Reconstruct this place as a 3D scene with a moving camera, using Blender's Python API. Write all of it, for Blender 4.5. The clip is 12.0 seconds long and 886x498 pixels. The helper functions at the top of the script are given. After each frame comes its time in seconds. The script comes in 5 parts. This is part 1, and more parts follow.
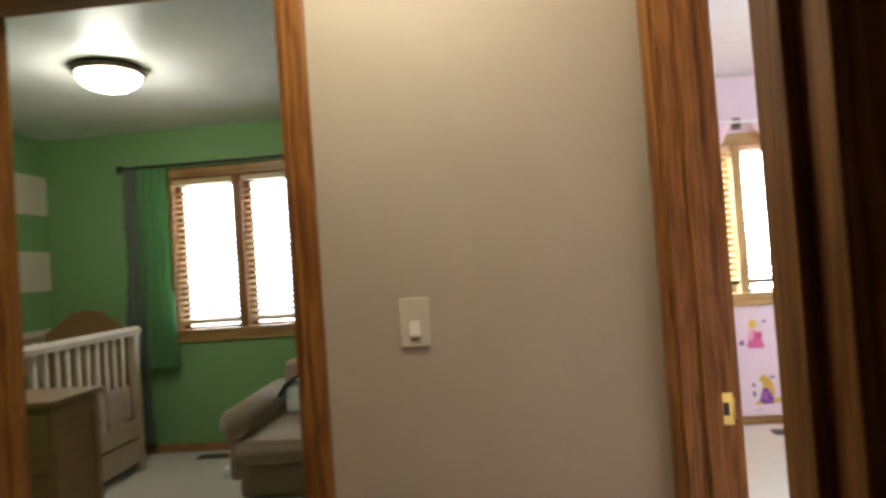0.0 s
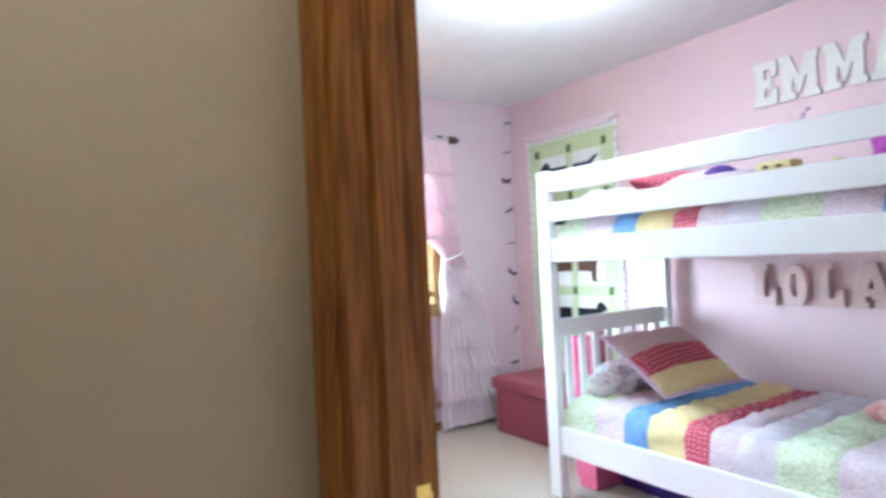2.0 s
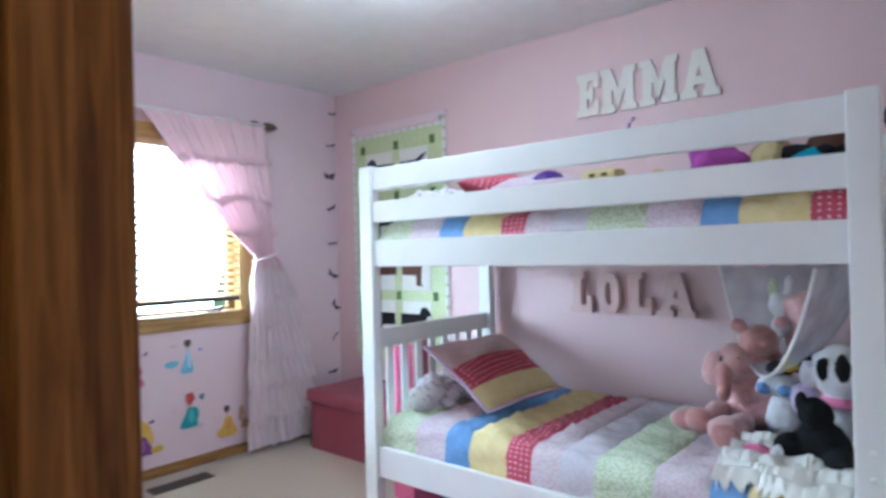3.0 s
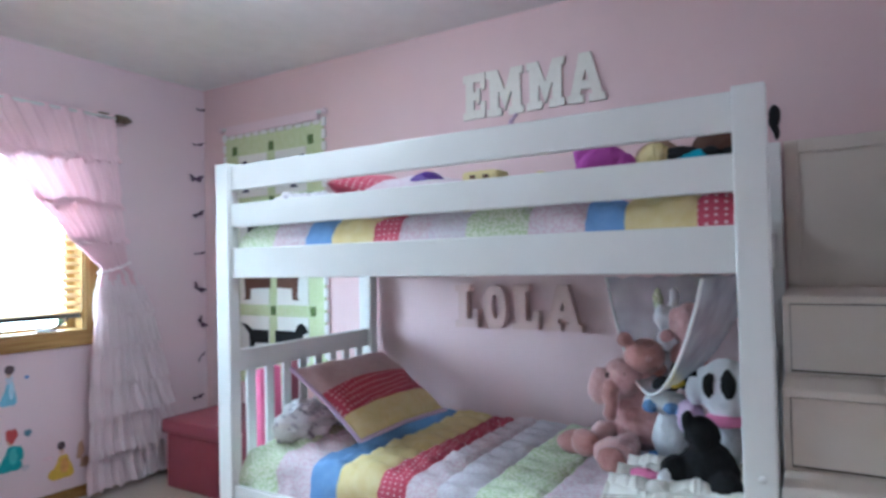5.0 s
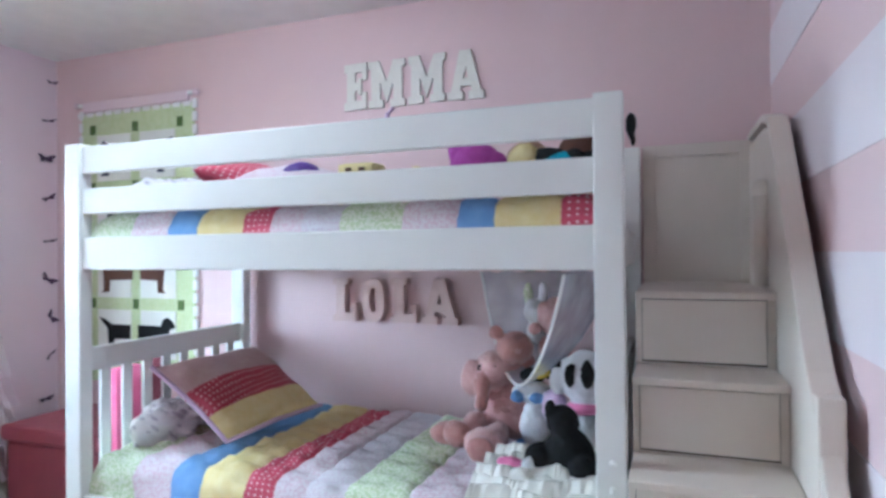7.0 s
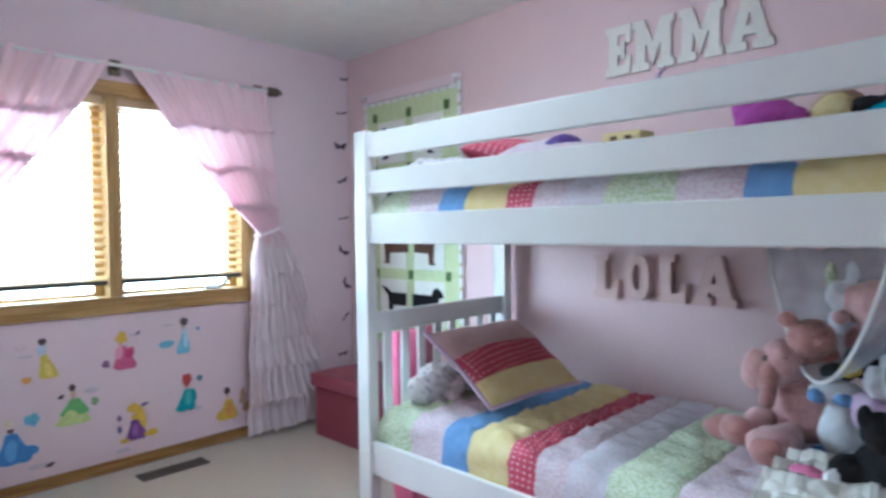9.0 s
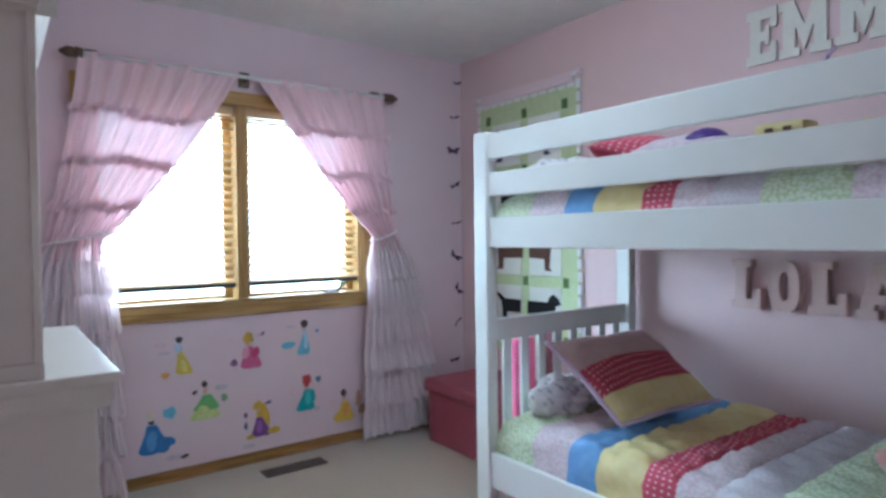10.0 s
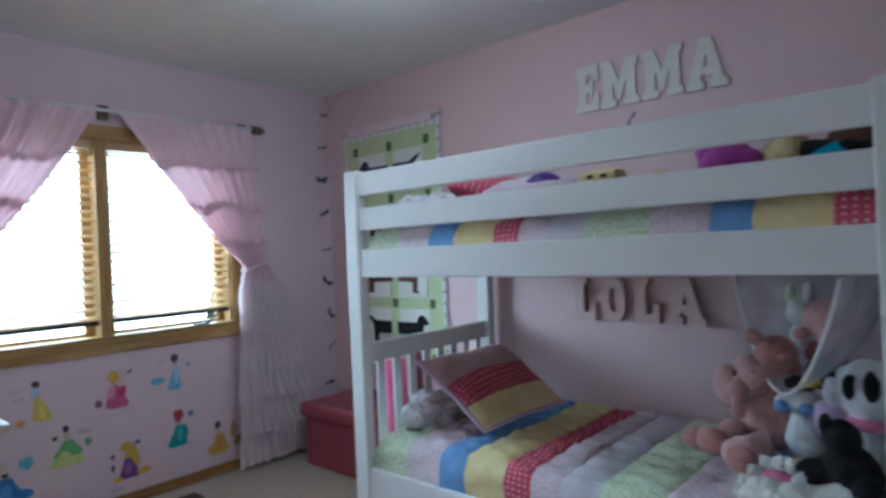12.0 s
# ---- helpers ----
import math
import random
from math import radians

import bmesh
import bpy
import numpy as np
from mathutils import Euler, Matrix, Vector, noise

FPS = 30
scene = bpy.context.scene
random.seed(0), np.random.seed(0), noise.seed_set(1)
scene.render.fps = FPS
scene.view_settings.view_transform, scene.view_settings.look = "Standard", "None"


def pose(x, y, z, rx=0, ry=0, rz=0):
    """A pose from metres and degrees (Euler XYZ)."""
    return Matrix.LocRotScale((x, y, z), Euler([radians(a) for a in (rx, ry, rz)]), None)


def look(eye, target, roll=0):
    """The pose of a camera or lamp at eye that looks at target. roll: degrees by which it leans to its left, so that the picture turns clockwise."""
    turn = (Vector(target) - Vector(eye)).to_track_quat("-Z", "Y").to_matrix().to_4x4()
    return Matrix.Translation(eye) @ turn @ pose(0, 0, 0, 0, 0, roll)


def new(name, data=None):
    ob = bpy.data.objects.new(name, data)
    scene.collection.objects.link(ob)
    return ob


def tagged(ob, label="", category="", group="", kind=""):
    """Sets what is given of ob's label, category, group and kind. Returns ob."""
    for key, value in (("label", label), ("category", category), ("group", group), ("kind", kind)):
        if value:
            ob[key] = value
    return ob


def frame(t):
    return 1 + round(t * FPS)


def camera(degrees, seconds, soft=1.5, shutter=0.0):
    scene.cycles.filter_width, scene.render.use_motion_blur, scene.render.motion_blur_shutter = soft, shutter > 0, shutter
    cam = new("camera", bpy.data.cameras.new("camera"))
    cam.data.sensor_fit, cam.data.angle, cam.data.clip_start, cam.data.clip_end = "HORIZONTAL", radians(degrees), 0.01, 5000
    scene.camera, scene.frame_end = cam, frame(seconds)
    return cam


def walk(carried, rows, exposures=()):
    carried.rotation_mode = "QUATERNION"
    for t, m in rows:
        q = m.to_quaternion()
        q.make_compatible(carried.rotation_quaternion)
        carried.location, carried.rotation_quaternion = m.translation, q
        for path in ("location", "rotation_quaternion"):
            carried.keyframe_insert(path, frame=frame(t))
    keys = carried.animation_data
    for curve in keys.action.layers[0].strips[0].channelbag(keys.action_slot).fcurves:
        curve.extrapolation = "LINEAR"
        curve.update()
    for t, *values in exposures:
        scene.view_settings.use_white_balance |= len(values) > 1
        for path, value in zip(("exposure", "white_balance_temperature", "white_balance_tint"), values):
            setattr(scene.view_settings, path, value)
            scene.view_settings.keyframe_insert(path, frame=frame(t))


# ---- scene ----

# ---------------------------------------------------------------- camera
cam = camera(72.0, 12.0, soft=3.0, shutter=0.45)
ROWS = [
    (0.0, 1.379, 2.846, 1.288, 91.34, 4.05, 4.68),
    (0.5, 1.371, 3.088, 1.250, 91.85, 4.76, -2.17),
    (1.0, 1.390, 3.265, 1.247, 91.25, 4.54, -10.42),
    (1.5, 1.420, 3.426, 1.262, 90.63, 3.49, -23.05),
    (2.0, 1.470, 3.540, 1.245, 91.02, 2.80, -33.47),
    (2.5, 1.600, 3.680, 1.260, 90.50, 2.20, -42.60),
    (3.0, 1.691, 3.747, 1.263, 90.34, 1.40, -49.69),
    (3.2, 1.710, 3.765, 1.261, 90.47, 1.30, -51.98),
    (5.0, 1.970, 3.820, 1.245, 91.40, 1.26, -59.00),
    (5.5, 1.980, 3.810, 1.252, 91.00, 1.11, -64.15),
    (6.0, 1.985, 3.800, 1.255, 90.75, 0.65, -69.20),
    (6.5, 1.990, 3.790, 1.254, 90.70, 0.50, -71.40),
    (8.5, 2.041, 3.780, 1.258, 88.40, 0.80, -51.60),
    (9.0, 2.037, 3.840, 1.254, 88.30, 0.70, -45.95),
    (9.5, 2.030, 3.900, 1.248, 88.67, 0.65, -40.57),
    (10.0, 2.037, 3.955, 1.247, 88.97, 0.72, -36.39),
    (10.5, 2.035, 3.965, 1.246, 89.32, 0.76, -34.96),
    (11.0, 2.043, 3.962, 1.260, 89.36, 1.51, -36.53),
    (11.5, 1.975, 3.929, 1.270, 90.12, 2.14, -43.08),
    (12.0, 1.880, 3.800, 1.310, 90.10, 2.55, -48.80),
]
EXPOSURES = [(0.0, 1.62, 5620, 4), (0.5, 1.52, 5430, 3), (1.0, 1.49, 5260, 2), (1.5, 1.49, 5130, 1), (2.0, 1.45, 5070, 0), (2.5, 1.24, 5000, 0), (3.2, 0.73, 4960, -1), (5.0, 0.64, 5010, -1), (5.5, 0.70, 5020, 0),
             (6.5, 0.89, 5030, 0), (8.5, 0.84, 4970, -2), (9.0, 0.67, 4930, -3), (9.7, 0.36, 4880, -4), (10.5, 0.05, 4880, -4), (11.0, -0.23, 4850, -4), (11.5, -0.46, 4840, -4), (12.0, -0.29, 4820, -4)]
walk(cam, [(t, pose(x, y, z, rx, ry, rz)) for t, x, y, z, rx, ry, rz in ROWS], EXPOSURES)

# ---------------------------------------------------------------- light
world = bpy.data.worlds.new("world")
scene.world = world
world.use_nodes = True
wn = world.node_tree.nodes
sky = wn.new("ShaderNodeTexSky")
sky.sky_type = "NISHITA"
sky.sun_disc = False
sky.sun_elevation = radians(50)
sky.sun_rotation = radians(200)
sky.air_density, sky.dust_density = 1.0, 3.0
wn["Background"].inputs["Strength"].default_value = 0.15
world.node_tree.links.new(sky.outputs["Color"], wn["Background"].inputs["Color"])


def lamp(name, kind, m, energy, colour, size=0.1, size_y=None):
    data = bpy.data.lights.new(name, kind)
    data.energy, data.color = energy, colour
    if kind == "AREA":
        data.size = size
        if size_y:
            data.shape, data.size_y = "RECTANGLE", size_y
    elif kind == "SUN":
        data.angle = radians(size)
    else:
        data.shadow_soft_size = size
    ob = new(name, data)
    ob.matrix_world = m
    return ob


lamp("sun", "SUN", look((0, 0, 10), (1.0, 4.0, 0)), 1.0, (1.0, 0.96, 0.9), 12)
# sky light entering through the two windows
lamp("window_light", "AREA", look((3.14, 8.05, 1.60), (3.40, 6.65, 1.00)), 228, (0.86, 0.955, 0.985), 2.6, 1.7)
lamp("window_light", "AREA", look((-0.50, 8.05, 1.60), (-0.50, 6.65, 0.85)), 46, (0.90, 0.97, 1.0), 2.6, 1.7)
lamp("hall_bulb", "POINT", pose(1.18, 3.84, 2.26), 1.98, (1.0, 0.77, 0.46), 0.09)
lamp("nursery_bulb", "POINT", pose(-0.60, 5.95, 2.22), 3.0, (1.0, 0.84, 0.60), 0.09)
lamp("bedroom_bulb", "POINT", pose(3.34, 5.44, 2.22), 8.6, (0.96, 0.98, 1.0), 0.09)


# ---------------------------------------------------------------- materials
def material(name, colour, rough=0.7, second=None, scale=8.0, amount=0.5, bump=0.0, bump_scale=200.0, metal=0.0, stretch=(1, 1, 1), detail=4.0, emit=0.0, sheen=0.0, piece=0.0):
    mat = bpy.data.materials.new(name)
    mat.use_nodes = True
    nt = mat.node_tree
    nodes, links = nt.nodes, nt.links
    bs = nodes["Principled BSDF"]
    bs.inputs["Roughness"].default_value = rough
    bs.inputs["Metallic"].default_value = metal
    bs.inputs["Sheen Weight"].default_value = sheen
    second = second or tuple(c * 0.88 for c in colour)
    tc = nodes.new("ShaderNodeTexCoord")
    mp = nodes.new("ShaderNodeMapping")
    mp.inputs["Scale"].default_value = stretch
    links.new(tc.outputs["Object"], mp.inputs["Vector"])
    n1 = nodes.new("ShaderNodeTexNoise")
    n1.inputs["Scale"].default_value = scale
    n1.inputs["Detail"].default_value = detail
    links.new(mp.outputs["Vector"], n1.inputs["Vector"])
    mix = nodes.new("ShaderNodeMix")
    mix.data_type = "RGBA"
    mix.inputs[6].default_value = (*colour, 1)
    mix.inputs[7].default_value = (*second, 1)
    ramp = nodes.new("ShaderNodeMapRange")
    ramp.inputs["From Min"].default_value, ramp.inputs["From Max"].default_value = 0.35, 0.7
    ramp.inputs["To Max"].default_value = amount
    links.new(n1.outputs["Fac"], ramp.inputs["Value"])
    links.new(ramp.outputs["Result"], mix.inputs[0])
    out = mix.outputs[2]
    if piece:
        info = nodes.new("ShaderNodeObjectInfo")
        hsv = nodes.new("ShaderNodeHueSaturation")
        mr = nodes.new("ShaderNodeMapRange")
        mr.inputs["To Min"].default_value, mr.inputs["To Max"].default_value = 1 - piece, 1 + piece
        links.new(info.outputs["Random"], mr.inputs["Value"])
        links.new(mr.outputs["Result"], hsv.inputs["Value"])
        links.new(out, hsv.inputs["Color"])
        out = hsv.outputs["Color"]
    links.new(out, bs.inputs["Base Color"])
    if bump:
        n2 = nodes.new("ShaderNodeTexNoise")
        n2.inputs["Scale"].default_value = bump_scale
        n2.inputs["Detail"].default_value = 3
        links.new(mp.outputs["Vector"], n2.inputs["Vector"])
        bp = nodes.new("ShaderNodeBump")
        bp.inputs["Strength"].default_value = bump
        bp.inputs["Distance"].default_value = 0.004
        links.new(n2.outputs["Fac"], bp.inputs["Height"])
        links.new(bp.outputs["Normal"], bs.inputs["Normal"])
    if emit:
        bs.inputs["Emission Color"].default_value = (*colour, 1)
        bs.inputs["Emission Strength"].default_value = emit
    return mat


def wood(name, light, dark, rough=0.35, axis=2, scale=5.0):
    """Oak with long grain along one axis."""
    mat = bpy.data.materials.new(name)
    mat.use_nodes = True
    nt = mat.node_tree
    nodes, links = nt.nodes, nt.links
    bs = nodes["Principled BSDF"]
    tc = nodes.new("ShaderNodeTexCoord")
    mp = nodes.new("ShaderNodeMapping")
    st = [9.0, 9.0, 9.0]
    st[axis] = 0.55
    mp.inputs["Scale"].default_value = st
    links.new(tc.outputs["Object"], mp.inputs["Vector"])
    n1 = nodes.new("ShaderNodeTexNoise")
    n1.inputs["Scale"].default_value = scale
    n1.inputs["Detail"].default_value = 8
    n1.inputs["Distortion"].default_value = 0.8
    links.new(mp.outputs["Vector"], n1.inputs["Vector"])
    n2 = nodes.new("ShaderNodeTexNoise")
    n2.inputs["Scale"].default_value = scale * 6
    n2.inputs["Detail"].default_value = 4
    links.new(mp.outputs["Vector"], n2.inputs["Vector"])
    rp = nodes.new("ShaderNodeValToRGB")
    rp.color_ramp.elements[0].position, rp.color_ramp.elements[0].color = 0.36, (*dark, 1)
    rp.color_ramp.elements[1].position, rp.color_ramp.elements[1].color = 0.62, (*light, 1)
    links.new(n1.outputs["Fac"], rp.inputs["Fac"])
    mx = nodes.new("ShaderNodeMix")
    mx.data_type, mx.blend_type = "RGBA", "MULTIPLY"
    mx.inputs[0].default_value = 0.18
    links.new(rp.outputs["Color"], mx.inputs[6])
    links.new(n2.outputs["Color"], mx.inputs[7])
    links.new(mx.outputs[2], bs.inputs["Base Color"])
    bp = nodes.new("ShaderNodeBump")
    bp.inputs["Strength"].default_value, bp.inputs["Distance"].default_value = 0.25, 0.002
    links.new(n2.outputs["Fac"], bp.inputs["Height"])
    links.new(bp.outputs["Normal"], bs.inputs["Normal"])
    bs.inputs["Roughness"].default_value = rough
    bs.inputs["Specular IOR Level"].default_value = 0.15
    bs.inputs["Coat Weight"].default_value = 0.05
    bs.inputs["Coat Roughness"].default_value = 0.25
    return mat


def sheer(name, colour, clear=0.45, through_light=0.11):
    """Thin gauze: part clear, part scattering light both ways."""
    mat = bpy.data.materials.new(name)
    mat.use_nodes = True
    nt = mat.node_tree
    nodes, links = nt.nodes, nt.links
    out = nodes["Material Output"]
    bs = nodes["Principled BSDF"]
    bs.inputs["Base Color"].default_value = (*colour, 1)
    bs.inputs["Roughness"].default_value = 0.9
    tr = nodes.new("ShaderNodeBsdfTranslucent")
    tr.inputs["Color"].default_value = (*(c * c for c in colour), 1)
    cl = nodes.new("ShaderNodeBsdfTransparent")
    m1 = nodes.new("ShaderNodeMixShader")
    m1.inputs[0].default_value = through_light
    links.new(bs.outputs[0], m1.inputs[1])
    links.new(tr.outputs[0], m1.inputs[2])
    m2 = nodes.new("ShaderNodeMixShader")
    tc = nodes.new("ShaderNodeTexCoord")
    ns = nodes.new("ShaderNodeTexNoise")
    ns.inputs["Scale"].default_value = 6
    links.new(tc.outputs["Object"], ns.inputs["Vector"])
    mr = nodes.new("ShaderNodeMapRange")
    mr.inputs["To Min"].default_value, mr.inputs["To Max"].default_value = clear * 0.3, clear * 1.4
    links.new(ns.outputs["Fac"], mr.inputs["Value"])
    links.new(mr.outputs["Result"], m2.inputs[0])
    links.new(m1.outputs[0], m2.inputs[1])
    links.new(cl.outputs[0], m2.inputs[2])
    links.new(m2.outputs[0], out.inputs["Surface"])
    return mat


def dotted(name, base, dot, scale=40.0, size=0.3, loose=0.1, lying=False):
    """Printed cotton with rows of small dots."""
    mat = material(name, base, 0.9, bump=0.9, bump_scale=38, scale=20, amount=0.4)
    nt = mat.node_tree
    nodes, links = nt.nodes, nt.links
    bs = nodes["Principled BSDF"]
    old = bs.inputs["Base Color"].links[0].from_socket
    tc = nodes.new("ShaderNodeTexCoord")
    sp = nodes.new("ShaderNodeSeparateXYZ")
    links.new(tc.outputs["Object"], sp.inputs[0])
    ad = nodes.new("ShaderNodeMath")
    links.new(sp.outputs["X"], ad.inputs[0])
    links.new(sp.outputs["Z"], ad.inputs[1])
    cb = nodes.new("ShaderNodeCombineXYZ")
    links.new(sp.outputs["Y"], cb.inputs["X"])
    links.new(sp.outputs["X"] if lying else ad.outputs[0], cb.inputs["Y"])
    vo = nodes.new("ShaderNodeTexVoronoi")
    vo.voronoi_dimensions = "2D"
    vo.inputs["Scale"].default_value = scale
    vo.inputs["Randomness"].default_value = loose
    links.new(cb.outputs[0], vo.inputs["Vector"])
    lt = nodes.new("ShaderNodeMath")
    lt.operation = "LESS_THAN"
    lt.inputs[1].default_value = size
    links.new(vo.outputs["Distance"], lt.inputs[0])
    mx = nodes.new("ShaderNodeMix")
    mx.data_type = "RGBA"
    mx.inputs[7].default_value = (*dot, 1)
    links.new(lt.outputs[0], mx.inputs[0])
    links.new(old, mx.inputs[6])
    links.new(mx.outputs[2], bs.inputs["Base Color"])
    return mat


M_PINK = material("pink_wall_paint", (0.70, 0.52, 0.525), 0.75, (0.67, 0.49, 0.50), 3, 0.6, 0.10, 160)
M_PALE = material("pale_pink_paint", (0.74, 0.59, 0.63), 0.75, (0.71, 0.565, 0.605), 3, 0.6, 0.10, 160)
M_STRIPE = material("pale_stripe_paint", (0.74, 0.655, 0.68), 0.75, (0.71, 0.625, 0.65), 3, 0.6, 0.10, 160)
M_CEIL = material("ceiling_paint", (0.77, 0.76, 0.75), 0.8, (0.71, 0.70, 0.69), 9, 0.6, 0.5, 45)
M_GCEIL = material("textured_ceiling_paint", (0.70, 0.69, 0.66), 0.45, (0.60, 0.60, 0.58), 5, 0.7, 0.5, 18)
M_BEIGE = material("beige_wall_paint", (0.445, 0.355, 0.235), 0.7, (0.415, 0.33, 0.215), 4, 0.5, 0.15, 120)
M_GREEN = material("green_wall_paint", (0.20, 0.325, 0.115), 0.7, (0.175, 0.295, 0.10), 3, 0.6, 0.12, 150)
M_CREAM = material("cream_wall_paint", (0.66, 0.55, 0.42), 0.7, None, 3, 0.5, 0.12, 150)
M_CARPET = material("cream_carpet", (0.52, 0.46, 0.38), 0.95, (0.44, 0.38, 0.30), 60, 0.7, 0.9, 350, sheen=0.3)
M_OAKV = wood("oak_upright", (0.33, 0.132, 0.026), (0.165, 0.058, 0.012), 0.45, 2, 10.0)
M_OAKX = wood("oak_along_x", (0.44, 0.25, 0.09), (0.24, 0.12, 0.035), 0.4, 0)
M_OAKY = wood("oak_along_y", (0.36, 0.145, 0.028), (0.13, 0.042, 0.010), 0.35, 1)
M_PINE = wood("light_oak_sash", (0.50, 0.32, 0.12), (0.32, 0.18, 0.06), 0.4, 2)
M_PINEX = wood("light_oak_level", (0.50, 0.32, 0.12), (0.32, 0.18, 0.06), 0.4, 0)
M_SLAT = material("oak_blind_slat", (0.52, 0.35, 0.17), 0.45, (0.42, 0.27, 0.12), 12, 0.6, stretch=(0.4, 8, 8), piece=0.1)
M_WHITE = material("white_furniture_paint", (0.78, 0.78, 0.76), 0.35, (0.74, 0.74, 0.72), 6, 0.5, 0.06, 60)
M_CREAMW = material("cream_furniture_paint", (0.69, 0.61, 0.54), 0.38, (0.65, 0.575, 0.50), 6, 0.5, 0.06, 60)
# near-black colour standing in for the shade inside gaps, holes and slots
M_GAP = material("dark_recess_shade", (0.06, 0.05, 0.045), 0.9)
M_BRASS = material("brass", (0.78, 0.55, 0.14), 0.3, (0.62, 0.42, 0.10), 30, 0.6, metal=1.0)
M_DARKM = material("dark_metal", (0.05, 0.045, 0.04), 0.4, metal=0.7)
M_PLATE = material("ivory_plastic", (0.62, 0.52, 0.36), 0.4)
M_TOGGLE = material("pale_ivory_plastic", (0.78, 0.70, 0.52), 0.35)
M_GLASSL = material("lit_frosted_glass", (1.0, 0.93, 0.80), 0.5, emit=7.0)
M_GLASSP = material("lit_white_glass", (1.0, 0.97, 0.92), 0.5, emit=6.0)
M_BRONZE = material("aged_bronze", (0.16, 0.12, 0.08), 0.45, (0.10, 0.07, 0.05), 20, 0.6, metal=0.8)
M_SHEER = sheer("pink_gauze", (0.86, 0.64, 0.69), 0.02, 0.085)
# paler copy of the pink gauze: window glow put into its colour
M_SHEER_LIT = sheer("window_lit_pink_gauze", (0.95, 0.87, 0.89), 0.16, 0.34)
M_NET = sheer("white_net", (0.80, 0.80, 0.88), 0.62)
M_TRUNK = material("rose_vinyl", (0.30, 0.065, 0.10), 0.45, (0.25, 0.052, 0.085), 9, 0.6, 0.25, 240)
M_BUTTER = material("dark_plum_paper", (0.045, 0.02, 0.05), 0.6, (0.09, 0.03, 0.09), 40, 0.7)
M_QGREEN = dotted("quilt_green_print", (0.48, 0.57, 0.33), (0.66, 0.70, 0.57), 75, 0.44, 0.9)
M_QPINK = dotted("quilt_pink_print", (0.63, 0.48, 0.54), (0.67, 0.60, 0.63), 70, 0.44, 0.9)
M_QBLUE = material("quilt_blue_cotton", (0.17, 0.32, 0.62), 0.9, (0.24, 0.40, 0.68), 30, 0.6, 1.0, 38)
M_QYEL = material("quilt_yellow_cotton", (0.70, 0.58, 0.26), 0.9, (0.76, 0.67, 0.40), 26, 0.7, 1.0, 38)
M_QRED = dotted("quilt_red_dots", (0.50, 0.07, 0.12), (0.74, 0.50, 0.54), 42, 0.20, 0.0)
M_PRED = dotted("pillow_red_dots", (0.42, 0.055, 0.09), (0.66, 0.36, 0.38), 46, 0.22, 0.0, True)
M_QWHITE = dotted("quilt_white_print", (0.63, 0.60, 0.64), (0.58, 0.50, 0.57), 70, 0.34, 1.0)
M_QBROWN = material("pillow_mauve_cotton", (0.50, 0.33, 0.33), 0.9, (0.56, 0.40, 0.39), 30, 0.6, 0.6, 60)
M_LILAC = material("lilac_piping", (0.66, 0.50, 0.68), 0.9)
M_SHEET = material("white_sheet", (0.76, 0.75, 0.74), 0.9, (0.68, 0.67, 0.68), 12, 0.6, 0.4, 20)
M_THROW = material("cream_frill_cotton", (0.78, 0.76, 0.70), 0.9, (0.72, 0.70, 0.64), 14, 0.6, 0.3, 60)
M_PRINT = dotted("grey_print_cotton", (0.76, 0.74, 0.75), (0.50, 0.47, 0.52), 26, 0.26, 1.0)
M_LIME = material("lime_quilt_cotton", (0.52, 0.60, 0.33), 0.9, (0.62, 0.68, 0.46), 30, 0.6, 0.5, 90)
M_BLOCK = material("pale_mint_cotton", (0.74, 0.75, 0.70), 0.9, (0.78, 0.78, 0.75), 30, 0.6, 0.5, 90)
M_MOSS = material("moss_patch_cotton", (0.11, 0.17, 0.05), 0.9)
M_BLACK = material("black_plush", (0.005, 0.005, 0.006), 0.95, (0.010, 0.010, 0.012), 60, 0.6, 0.8, 150)
M_NAVY = material("navy_cotton", (0.03, 0.035, 0.08), 0.9)
M_BROWNC = material("brown_print_cotton", (0.10, 0.045, 0.03), 0.9, (0.15, 0.07, 0.045), 30, 0.6)
M_LETTER = material("pearl_letter_paint", (0.72, 0.69, 0.62), 0.40, (0.66, 0.62, 0.55), 40, 0.6, 0.5, 120)
M_LETTER2 = material("rose_wood_letter_paint", (0.64, 0.45, 0.42), 0.55, (0.58, 0.39, 0.36), 20, 0.6, 0.3, 80)
M_PLUSHP = material("dusty_pink_plush", (0.62, 0.34, 0.33), 0.95, (0.70, 0.44, 0.42), 50, 0.7, 0.9, 140, sheen=0.5)
M_PLUSHD = material("deep_rose_plush", (0.46, 0.21, 0.19), 0.95, (0.54, 0.28, 0.25), 50, 0.7, 0.9, 140, sheen=0.5)
M_PLUSHW = material("white_plush", (0.76, 0.76, 0.78), 0.95, (0.68, 0.68, 0.71), 50, 0.7, 0.9, 140, sheen=0.4)
M_PLUSHB = material("tan_plush", (0.42, 0.24, 0.14), 0.95, (0.50, 0.30, 0.18), 50, 0.7, 0.9, 140, sheen=0.4)
M_PLUSHM = material("magenta_plush", (0.40, 0.06, 0.36), 0.95, (0.48, 0.10, 0.42), 50, 0.7, 0.9, 140)
M_YELLOW = material("yellow_felt", (0.75, 0.56, 0.08), 0.9)
M_TEAL = material("turquoise_felt", (0.04, 0.40, 0.56), 0.9)
M_PURPLE = material("purple_plastic", (0.06, 0.01, 0.20), 0.45)
